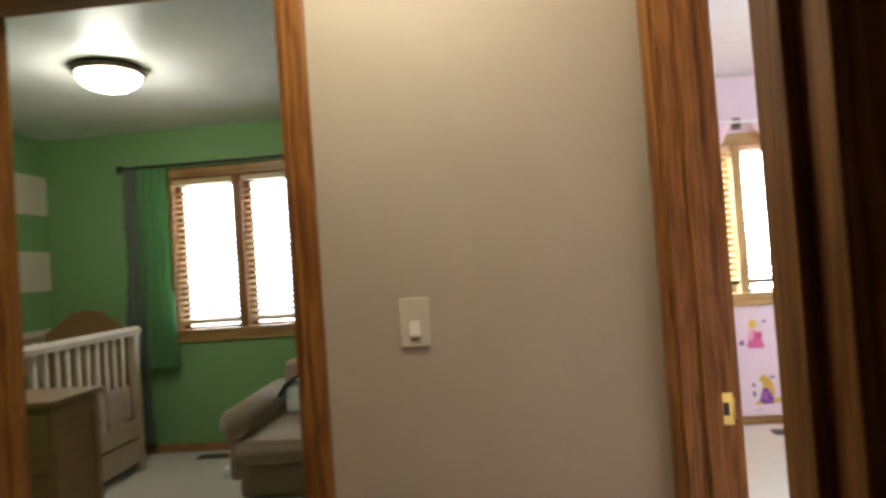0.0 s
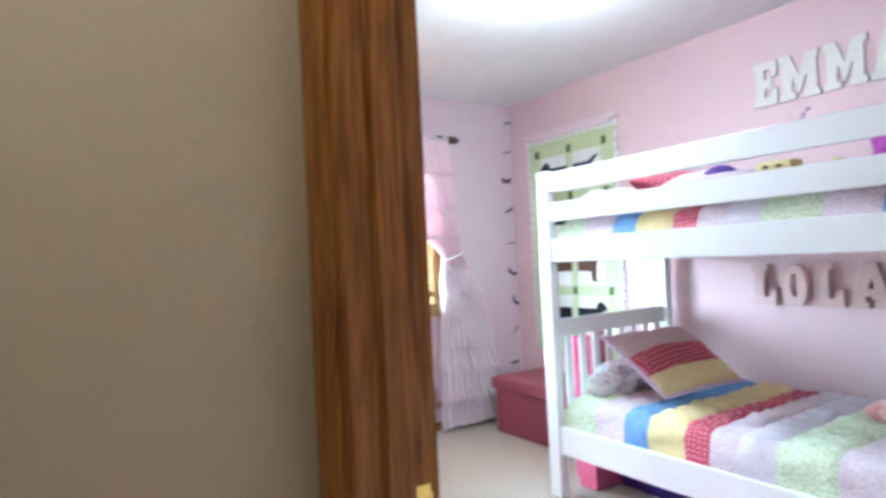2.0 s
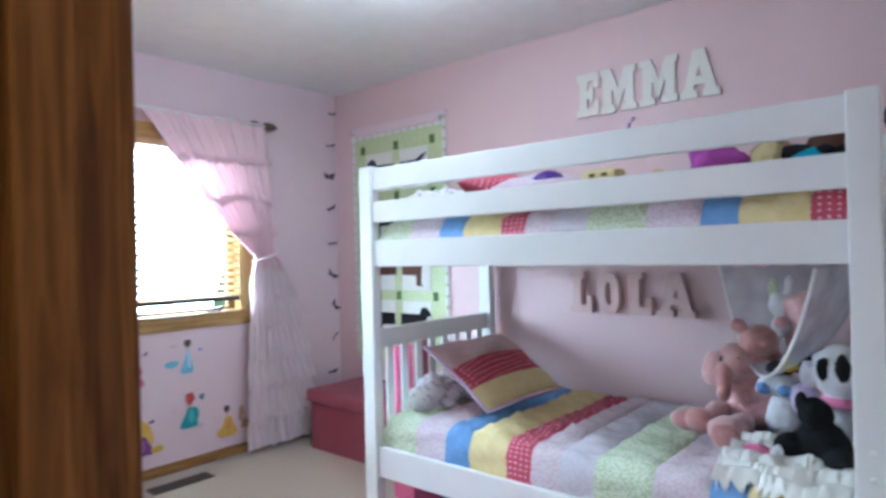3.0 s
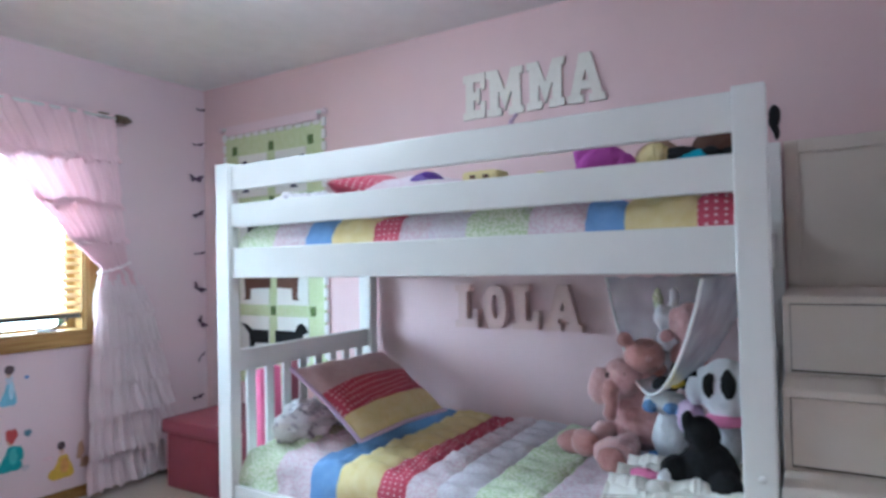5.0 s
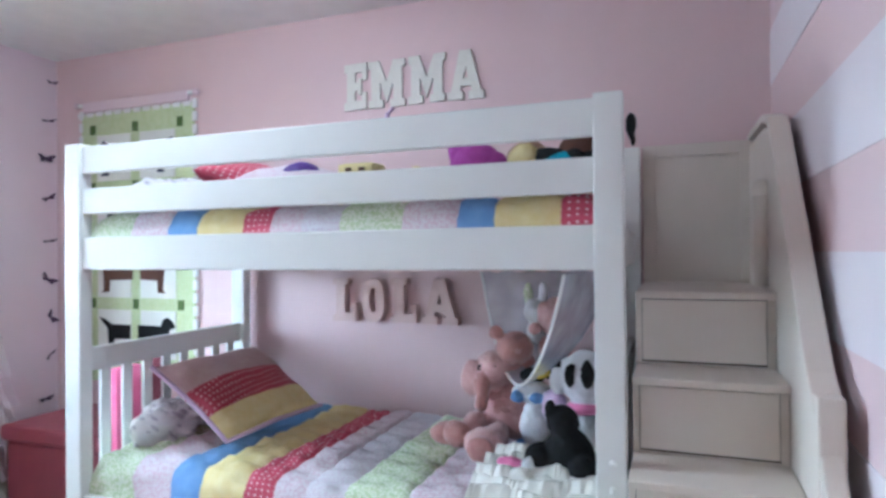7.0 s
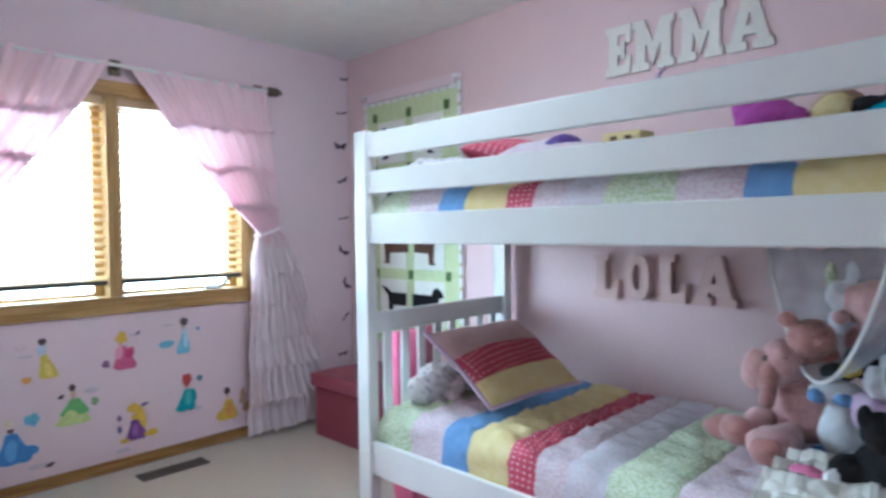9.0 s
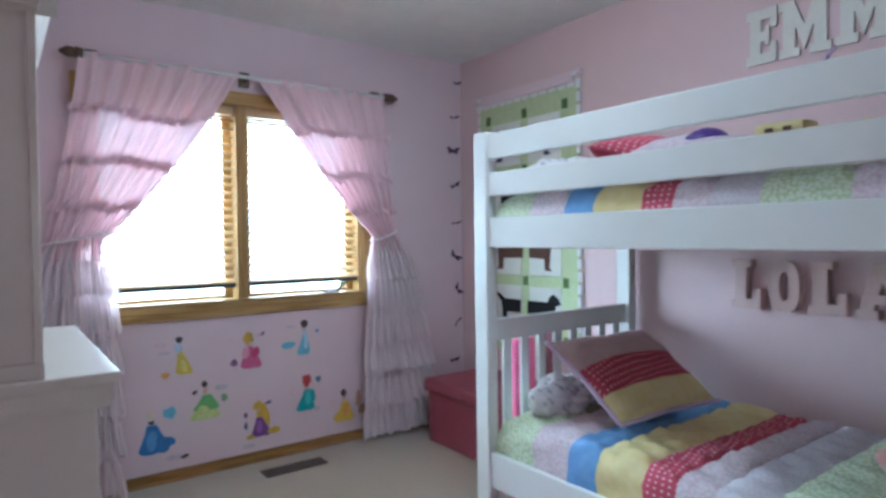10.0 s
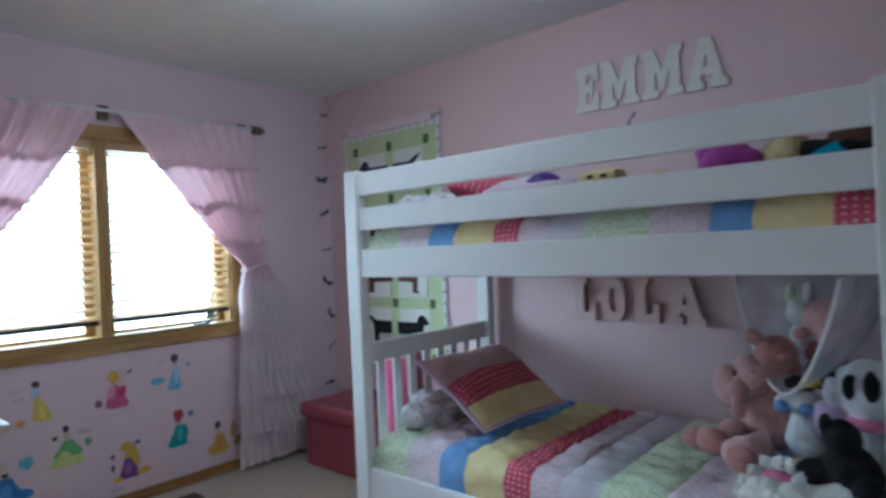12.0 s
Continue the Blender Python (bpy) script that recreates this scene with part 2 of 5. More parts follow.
M_HOT = material("hot_pink_vinyl", (0.78, 0.14, 0.30), 0.5, (0.84, 0.24, 0.40), 12, 0.6)
M_RIBBON = material("pink_ribbon", (0.76, 0.22, 0.42), 0.5)
M_TAUPE = material("taupe_upholstery", (0.29, 0.20, 0.13), 0.95, (0.23, 0.16, 0.10), 40, 0.6, 0.5, 180, sheen=0.3)
M_BOXW = material("honey_maple_veneer", (0.20, 0.105, 0.034), 0.5, (0.15, 0.078, 0.024), 6, 0.6, stretch=(1, 1, 6))
M_GREENC = sheer("green_voile", (0.20, 0.40, 0.15), 0.12, 0.40)
M_GREYC = material("grey_green_drape", (0.12, 0.14, 0.09), 0.9, (0.09, 0.11, 0.07), 20, 0.6, 0.3, 90)
M_LAWN = material("lawn", (0.10, 0.16, 0.05), 0.95, (0.07, 0.12, 0.04), 3, 0.7, 0.5, 60)
M_CRIBW = material("worn_crib_paint", (0.40, 0.30, 0.20), 0.4, (0.30, 0.22, 0.14), 8, 0.6)
M_BUMPER = material("crib_bumper_cotton", (0.56, 0.40, 0.38), 0.95, (0.48, 0.33, 0.32), 30, 0.6, 0.4, 50)
M_VENT = material("brown_vent_enamel", (0.10, 0.075, 0.06), 0.5, metal=0.4)

M_GLASS = bpy.data.materials.new("window_glass")
M_GLASS.use_nodes = True
gb = M_GLASS.node_tree.nodes["Principled BSDF"]
gb.inputs["Base Color"].default_value = (1, 1, 1, 1)
gb.inputs["Roughness"].default_value = 0.0
gb.inputs["IOR"].default_value = 1.05
gb.inputs["Transmission Weight"].default_value = 1.0


# ---------------------------------------------------------------- mesh helpers
def box(bm, x0, x1, y0, y1, z0, z1, bevel=0.0, slot=0):
    g = bmesh.ops.create_cube(bm, size=1.0)
    vs = g["verts"]
    for v in vs:
        v.co = Vector(((x0 + x1) / 2 + v.co.x * (x1 - x0), (y0 + y1) / 2 + v.co.y * (y1 - y0), (z0 + z1) / 2 + v.co.z * (z1 - z0)))
    faces = list({f for v in vs for f in v.link_faces})
    for f in faces:
        f.material_index = slot
    if bevel:
        edges = list({e for v in vs for e in v.link_edges})
        r = bmesh.ops.bevel(bm, geom=edges, offset=bevel, segments=2, affect="EDGES", profile=0.6)
        for f in r["faces"]:
            f.material_index = slot
    return bm


def ball(bm, c, r, slot=0, m=None, seg=14, rings=10):
    g = bmesh.ops.create_uvsphere(bm, u_segments=seg, v_segments=rings, radius=1.0)
    rr = r if isinstance(r, tuple) else (r, r, r)
    for v in g["verts"]:
        p = Vector((v.co.x * rr[0], v.co.y * rr[1], v.co.z * rr[2]))
        if m is not None:
            p = m.to_3x3() @ p
        v.co = p + Vector(c)
        for f in v.link_faces:
            f.material_index = slot
            f.smooth = True
    return bm


def rod(bm, a, b, r, r2=None, seg=14, slot=0):
    a, b = Vector(a), Vector(b)
    d = b - a
    g = bmesh.ops.create_cone(bm, segments=seg, radius1=r, radius2=r if r2 is None else r2, depth=d.length, cap_ends=True)
    q = d.to_track_quat("Z", "Y").to_matrix().to_4x4()
    for v in g["verts"]:
        v.co = (Matrix.Translation((a + b) / 2) @ q) @ v.co
        for f in v.link_faces:
            f.material_index = slot
            f.smooth = len(f.verts) == 4
    return bm


def prism(bm, outline, axis, lo, hi, slot=0, bevel=0.0):
    """An outline of 2D points pushed along an axis. axis 0: (y, z), 1: (x, z), 2: (x, y)."""
    def place(p, h):
        return {0: (h, p[0], p[1]), 1: (p[0], h, p[1]), 2: (p[0], p[1], h)}[axis]
    a = [bm.verts.new(place(p, lo)) for p in outline]
    b = [bm.verts.new(place(p, hi)) for p in outline]
    n = len(outline)
    fs = [bm.faces.new(a), bm.faces.new(b[::-1])]
    for i in range(n):
        fs.append(bm.faces.new((a[i], b[i], b[(i + 1) % n], a[(i + 1) % n])))
    for f in fs:
        f.material_index = slot
    bmesh.ops.recalc_face_normals(bm, faces=fs)
    if bevel:
        bmesh.ops.bevel(bm, geom=list({e for f in fs for e in f.edges}), offset=bevel, segments=2, affect="EDGES", profile=0.6)
    return bm


def lathe(bm, c, profile, seg=28, slot=0):
    """Turned shape round a vertical axis; profile: (radius, height)."""
    rings = []
    for r, h in profile:
        rings.append([bm.verts.new((c[0] + r * math.cos(2 * math.pi * i / seg), c[1] + r * math.sin(2 * math.pi * i / seg), c[2] + h)) for i in range(seg)])
    for a, b in zip(rings, rings[1:]):
        for i in range(seg):
            f = bm.faces.new((a[i], a[(i + 1) % seg], b[(i + 1) % seg], b[i]))
            f.smooth, f.material_index = True, slot
    for ring in (rings[0], rings[-1]):
        bm.faces.new(ring).material_index = slot
    bmesh.ops.recalc_face_normals(bm, faces=bm.faces[:])
    return bm


def wrinkle(bm, amount, scale, seed=0.0):
    bm.normal_update()
    for v in bm.verts:
        v.co += v.normal * amount * noise.noise(v.co * scale + Vector((seed, seed * 1.7, 0)))
    return bm


def tube(points, r):
    """A round cord through a row of points, as one skin."""
    cu = bpy.data.curves.new("cord", "CURVE")
    cu.dimensions, cu.bevel_depth, cu.bevel_resolution, cu.use_fill_caps = "3D", r, 2, True
    sp = cu.splines.new("POLY")
    sp.points.add(len(points) - 1)
    for p, c in zip(sp.points, points):
        p.co = (*c, 1)
    tmp = bpy.data.objects.new("cord", cu)
    scene.collection.objects.link(tmp)
    me = bpy.data.meshes.new_from_object(tmp.evaluated_get(bpy.context.evaluated_depsgraph_get()))
    bpy.data.objects.remove(tmp)
    bm = bmesh.new()
    bm.from_mesh(me)
    bpy.data.meshes.remove(me)
    for f in bm.faces:
        f.smooth = True
    return bm


def mesh_of(name, bm, mats):
    me = bpy.data.meshes.new(name)
    bm.to_mesh(me)
    bm.free()
    for m in (mats if isinstance(mats, (list, tuple)) else [mats]):
        me.materials.append(m)
    return me


def solid(name, bm, mats, label="", category="", kind="", group=""):
    """A thing, or a piece of the setting, that is one mesh."""
    return tagged(new(name, mesh_of(name, bm, mats)), label, category, group, kind)


def part(name, bm, mats, parent, label=""):
    ob = new(name, mesh_of(name, bm, mats))
    ob.parent = parent
    ob.matrix_parent_inverse = parent.matrix_basis.inverted()
    return tagged(ob, label)


def thing(name, at, label, category, group="", kind=""):
    ob = new(name)
    ob.empty_display_size = 0.05
    ob.matrix_basis = Matrix.Translation(at)
    return tagged(ob, label, category, group, kind)


B = bmesh.new

# ---------------------------------------------------------------- the setting
WX0, WX1 = 1.76, 1.875          # party wall: hall and nursery side, bedroom side
SY, NY, EX = 3.412, 7.33, 4.69   # bedroom faces
HY0, HY1 = 4.265, 4.38           # hall wall: hall side, nursery side
H = 2.46
DY0, DY1, DH = 3.445, 4.205, 2.05    # bedroom door opening
GX0, GX1 = 0.10, 0.916               # nursery door opening
WIN = (2.40, 3.89, 0.91, 2.00)       # bedroom window: x0, x1, z0, z1
GWIN = (-1.06, 0.02, 0.90, 2.09)     # nursery window

solid("floor", box(B(), -2.4, 4.9, 1.0, 7.5, -0.12, 0.0), M_CARPET, "cream cut-pile carpet through all rooms", "floor", "structure")

bm = B()
for a in ((4.69, 4.85, 3.26, 7.49),):
    box(bm, a[0], a[1], a[2], a[3], 0, H)
solid("wall_east", bm, M_PINK, "pink painted wall behind the bunk bed", "wall", "structure")

bm = B()
x0, x1, z0, z1 = WIN
box(bm, WX1, x0, NY, 7.49, 0, H)
box(bm, x1, EX, NY, 7.49, 0, H)
box(bm, x0, x1, NY, 7.49, 0, z0)
box(bm, x0, x1, NY, 7.49, z1, H)
solid("wall_north", bm, M_PALE, "pale pink painted wall with a window", "wall", "structure")

bm = B()
x0, x1, z0, z1 = GWIN
box(bm, -2.2, x0, NY, 7.49, 0, H)
box(bm, x1, WX0, NY, 7.49, 0, H)
box(bm, x0, x1, NY, 7.49, 0, z0)
box(bm, x0, x1, NY, 7.49, z1, H)
solid("wall_nursery_north", bm, M_GREEN, "green painted wall with a window", "wall", "structure")

bm = B()
box(bm, WX0, WX1, DY1, 7.49, 0, H)
box(bm, WX0, WX1, DY0, DY1, DH, H)
box(bm, WX0, WX1, SY, DY0, 0, H)
for f in bm.faces:
    c = f.calc_center_median()
    if c.x > WX1 - 0.002:
        f.material_index = 1
    elif c.x < WX0 + 0.002 and c.y > HY1:
        f.material_index = 2
solid("wall_west", bm, [M_BEIGE, M_PINK, M_GREEN], "wall with the bedroom doorway, beige outside and pink inside", "wall", "structure")

bm = B()
box(bm, GX1, WX0, HY0, HY1, 0, H)
box(bm, GX0, GX1, HY0, HY1, DH, H)
box(bm, -2.2, GX0, HY0, HY1, 0, H)
for f in bm.faces:
    if f.calc_center_median().y > HY1 - 0.002:
        f.material_index = 1
solid("wall_hall_north", bm, [M_BEIGE, M_GREEN], "beige hall wall with the nursery doorway", "wall", "structure")

# striped south wall of the bedroom: bands of two pinks laid on it
solid("wall_south", box(B(), WX0, EX, 3.26, SY, 0, H), M_PINK, "pink wall with broad pale horizontal stripes", "wall", "structure")
ws = bpy.data.objects["wall_south"]
for z0, z1 in ((0.0, 0.20), (0.41, 0.82), (1.03, 1.25), (1.46, 1.68), (1.90, 2.11)):
    part("stripe", box(B(), WX1, EX - 0.001, SY, SY + 0.003, max(z0, 0.06), z1), M_STRIPE, ws, "pale pink painted stripe")

# nursery west wall with cream stripes
solid("wall_nursery_west", box(B(), -2.2, -2.05, HY1, NY, 0, H), M_GREEN, "green wall with cream horizontal stripes", "wall", "structure")
nw = bpy.data.objects["wall_nursery_west"]
for z0 in (0.70, 1.29, 1.87):
    part("stripe", box(B(), -2.05, -2.046, HY1, NY - 0.002, z0, z0 + 0.30), M_CREAM, nw, "cream painted stripe")

# hall south wall and the doorway that the walk starts in
OX0, OX1 = 0.84, 1.625
bm = B()
box(bm, OX1, WX0, 3.26, 3.372, 0, H)
box(bm, OX0, OX1, 3.26, 3.372, DH, H)
box(bm, -2.2, OX0, 3.26, 3.372, 0, H)
solid("wall_hall_south", bm, M_BEIGE, "beige hall wall with a doorway", "wall", "structure")
solid("wall_hall_west", box(B(), -2.35, -2.2, 1.0, HY1, 0, H), M_BEIGE, "plain beige end wall", "wall", "structure")
solid("wall_back_south", box(B(), -2.2, 1.875, 1.0, 1.12, 0, H), M_BEIGE, "plain beige wall", "wall", "structure")
solid("wall_back_east", box(B(), 1.76, 1.875, 1.12, 3.26, 0, H), M_BEIGE, "plain beige wall", "wall", "structure")

solid("ceiling", box(B(), WX0 + 0.05, 4.85, 3.26, 7.49, H, H + 0.12), M_CEIL, "white textured ceiling", "ceiling", "structure")
solid("ceiling_nursery", box(B(), -2.35, WX0 + 0.05, HY0 + 0.05, 7.49, H, H + 0.12), M_GCEIL, "white swirled plaster ceiling", "ceiling", "structure")
solid("ceiling_hall", box(B(), -2.35, WX0 + 0.05, 1.0, HY0 + 0.05, H, H + 0.12), M_CEIL, "white hall ceiling", "ceiling", "structure")


def baseboard(x0, x1, y0, y1, mat):
    return solid("baseboard", box(B(), x0, x1, y0, y1, 0, 0.062, 0.004), mat, "oak baseboard along the wall", "baseboard", "structure")


baseboard(WX1, EX, NY - 0.014, NY, M_OAKX)
baseboard(EX - 0.014, EX, SY, NY - 0.015, M_OAKY)
baseboard(WX1 + 0.06, EX - 0.015, SY, SY + 0.014, M_OAKX)
baseboard(WX1, WX1 + 0.014, DY1 + 0.075, NY - 0.015, M_OAKY)
baseboard(-2.05, WX0, NY - 0.014, NY, M_OAKX)
baseboard(GX1 + 0.075, WX0 - 0.001, HY0 - 0.014, HY0, M_OAKX)


def casing_profile(w, d):
    return [(0, 0), (0, d * 0.55), (w * 0.12, d * 0.8), (w * 0.3, d * 0.72), (w * 0.5, d), (w * 0.85, d), (w, d * 0.75), (w, 0)]


def door_frame(name, axis, lo, hi, face0, face1, label, strike=False):
    """Jambs, head, stops and moulded casings round an opening. axis 1: opening runs along y in a wall across x; 0: along x."""
    root = thing(name, (0, 0, 0), label, "door frame", kind="structure")
    w, d, t = 0.062, 0.015, 0.018

    def put(nm, a0, a1, b0, b1, z0, z1, mat=M_OAKV, bevel=0.002):
        bm = B()
        if axis == 1:
            box(bm, b0, b1, a0, a1, z0, z1, bevel)
        else:
            box(bm, a0, a1, b0, b1, z0, z1, bevel)
        return part(nm, bm, mat, root)

    put("jamb", lo - 0.0, lo + t, face0 - 0.001, face1 + 0.001, 0, DH - t)
    put("jamb", hi - t, hi, face0 - 0.001, face1 + 0.001, 0, DH - t)
    put("head_jamb", lo, hi, face0 - 0.001, face1 + 0.001, DH - t, DH, M_OAKY if axis == 1 else M_OAKX)
    mid = face0 + (face1 - face0) * 0.52
    put("stop", hi - t - 0.011, hi - t + 0.001, mid - 0.018, mid + 0.018, 0, DH - t - 0.011)
    put("stop", lo + t - 0.001, lo + t + 0.011, mid - 0.018, mid + 0.018, 0, DH - t - 0.011)
    for face, s in ((face0, -1), (face1, 1)):
        for edge, k in ((lo + 0.006, -1), (hi - 0.006, 1)):
            bm = B()
            prof = [(edge + k * a, face + s * b) for a, b in casing_profile(w, d)]
            prism(bm, [((p[1], p[0]) if axis == 1 else p) for p in prof], 2, 0, DH + 0.05)
            part("casing", bm, M_OAKV, root)
        bm = B()
        prof = [(face + s * b, DH - 0.006 + a + 0.0005) for a, b in casing_profile(w, d)]
        prism(bm, prof, 1 if axis == 1 else 0, lo + 0.006, hi - 0.006)
        part("head_casing", bm, M_OAKY if axis == 1 else M_OAKX, root)
    return root


df = door_frame("door_1", 1, DY0, DY1, WX0, WX1, "oak door frame with a brass strike plate")
bm = B()
box(bm, 1.832, 1.862, DY1 - 0.0205, DY1 - 0.0175, 0.905, 0.972, 0.001)
rod(bm, (1.862, DY1 - 0.0195, 0.918), (1.862, DY1 - 0.0195, 0.960), 0.003)
sp = part("strike_plate", bm, M_BRASS, df, "brass strike plate")
# raised dark block: the hole's shade put in as colour
part("latch_hole", box(B(), 1.841, 1.853, DY1 - 0.0222, DY1 - 0.020, 0.925, 0.952), M_GAP, sp)
door_frame("door_2", 0, GX0, GX1, HY0, HY1, "dark oak door frame of the nursery")
door_frame("door_3", 0, OX0, OX1, 3.26, 3.372, "dark oak door frame beside the hall")

# switch
sw = thing("light_switch", (1.187, HY0, 1.155), "ivory rocker light switch on the beige wall", "light switch")
bm = B()
box(bm, 1.152, 1.222, HY0 - 0.006, HY0, 1.098, 1.212, 0.003)
part("cover_plate", bm, M_PLATE, sw)
bm = B()
prism(bm, [(HY0 - 0.0055, 1.122), (HY0 - 0.013, 1.126), (HY0 - 0.007, 1.158), (HY0 - 0.0055, 1.158)], 0, 1.175, 1.199, bevel=0.001)
part("toggle", bm, M_TOGGLE, sw, "pale toggle, switched down")


def ceiling_light(name, at, lit, label):
    root = thing(name, at, label, "ceiling light")
    part("rim", lathe(B(), at, [(0.10, 0.0), (0.17, -0.004), (0.185, -0.022), (0.175, -0.04), (0.16, -0.042), (0.155, -0.02)]), M_BRONZE, root, "aged bronze rim")
    bm = lathe(B(), at, [(0.157, -0.036), (0.155, -0.055), (0.135, -0.085), (0.095, -0.110), (0.045, -0.124), (0.012, -0.128)])
    dome = part("shade", bm, lit, root, "glowing frosted glass bowl")
    dome.visible_shadow = False
    bm = B()
    rod(bm, (at[0], at[1], at[2] - 0.127), (at[0], at[1], at[2] - 0.14), 0.008)
    ball(bm, (at[0], at[1], at[2] - 0.143), 0.009)
    part("finial", bm, M_BRONZE, root)
    return root


ceiling_light("ceiling_light", (-0.60, 5.95, H), M_GLASSL, "lit glass bowl ceiling light with a bronze rim")
ceiling_light("ceiling_light", (1.18, 3.84, H), M_GLASSL, "lit glass bowl ceiling light in the hall")
ceiling_light("ceiling_light", (3.34, 5.44, H), M_GLASSP, "lit glass bowl ceiling light in the pink bedroom")


# ---------------------------------------------------------------- windows
def window(name, rect, mat, label, blind_to, sill=True):
    x0, x1, z0, z1 = rect
    xm = (x0 + x1) / 2
    root = thing(name, (xm, NY, z0), label, "window", kind="structure")
    c = 0.062
    level = M_PINEX if mat == M_PINE else M_OAKX
    part("window_frame", box(B(), x0 - c, x0 + 0.012, NY - 0.016, NY, z0, z1 + c, 0.003), mat, root, "oak casing")
    part("window_frame", box(B(), x1 - 0.012, x1 + c, NY - 0.016, NY, z0, z1 + c, 0.003), mat, root, "oak casing")
    part("window_frame", box(B(), x0 + 0.012, x1 - 0.012, NY - 0.018, NY, z1 - 0.012, z1 + c, 0.003), level, root, "oak head casing")
    part("window_frame", box(B(), x0 - c, x1 + c, NY - 0.017, NY, z0 - 0.075, z0 - 0.0, 0.003), level, root, "oak apron")
    part("window_sill", box(B(), x0 + 0.001, x1 - 0.001, NY - 0.028, NY + 0.11, z0 - 0.002, z0 + 0.018, 0.004), level, root, "oak sill")
    for a, b in ((x0, x0 + 0.022), (x1 - 0.022, x1)):
        part("window_jamb", box(B(), a, b, NY, NY + 0.13, z0 + 0.018, z1), mat, root)
    part("window_jamb", box(B(), x0 + 0.022, x1 - 0.022, NY, NY + 0.13, z1 - 0.02, z1), mat, root)
    part("mullion", box(B(), xm - 0.03, xm + 0.03, NY - 0.010, NY + 0.13, z0 + 0.018, z1 - 0.02, 0.003), mat, root)
    for a, b in ((x0 + 0.022, xm - 0.03), (xm + 0.03, x1 - 0.022)):
        sash = part("sash", box(B(), a, a + 0.045, NY + 0.085, NY + 0.12, z0 + 0.018, z1 - 0.02, 0.003), mat, root, "oak casement sash")
        part("stile", box(B(), b - 0.045, b, NY + 0.085, NY + 0.12, z0 + 0.018, z1 - 0.02, 0.003), mat, sash)
        part("rail", box(B(), a + 0.045, b - 0.045, NY + 0.085, NY + 0.12, z0 + 0.018, z0 + 0.036, 0.003), level, sash)
        part("rail", box(B(), a + 0.045, b - 0.045, NY + 0.085, NY + 0.12, z1 - 0.07, z1 - 0.02, 0.003), level, sash)
        pane = part("pane", box(B(), a + 0.045, b - 0.045, NY + 0.100, NY + 0.104, z0 + 0.036, z1 - 0.07), M_GLASS, sash)
        pane.visible_shadow = False
        # blind
        bl = thing("blind", ((a + b) / 2, NY + 0.03, z1 - 0.02), "oak slatted blind, slats open, bottom rail above the sill", "blind", "window blinds")
        part("headrail", box(B(), a + 0.004, b - 0.004, NY + 0.008, NY + 0.055, z1 - 0.065, z1 - 0.021, 0.003), M_SLAT, bl)
        part("bottom_rail", box(B(), a + 0.006, b - 0.006, NY + 0.010, NY + 0.052, blind_to + 0.004, blind_to + 0.030, 0.003), M_DARKM if sill else M_SLAT, bl, "dark bottom rail")
        me = None
        n = int((z1 - 0.085 - blind_to) / 0.044)
        for i in range(n):
            z = blind_to + 0.045 + i * 0.044
            if me is None:
                bm = B()
                prism(bm, [(-0.024, -0.011), (0.0, 0.0), (0.024, 0.008), (0.0245, 0.003), (0.0, -0.005), (-0.0245, -0.016)], 0, a + 0.006, b - 0.006)
                me = mesh_of("slat", bm, M_SLAT)
            s = new("slat", me)
            s.location = (0, NY + 0.031, z)
            s.parent = bl
            s.matrix_parent_inverse = bl.matrix_basis.inverted()
        for xx in (a + 0.12, b - 0.12):
            part("ladder_cord", rod(B(), (xx, NY + 0.008, blind_to + 0.01), (xx, NY + 0.008, z1 - 0.03), 0.0012, seg=6), M_SLAT, bl)
    return root


win = window("window_1", WIN, M_PINE, "oak casement window with two sashes", 0.985)
bm = B()
box(bm, 3.62, 3.72, NY - 0.022, NY + 0.0, 0.93, 0.943, 0.003)
rod(bm, (3.70, NY - 0.03, 0.942), (3.755, NY - 0.045, 0.985), 0.006)
ball(bm, (3.757, NY - 0.046, 0.99), 0.010)
part("crank_handle", bm, M_DARKM, win, "dark metal casement crank")
window("window_2", GWIN, M_OAKV, "dark oak casement window with two sashes", 0.95, False)

solid("ground", box(B(), -60, 60, 7.6, 140, -0.6, -0.5), M_LAWN, "lawn outside the windows", "ground", "structure")


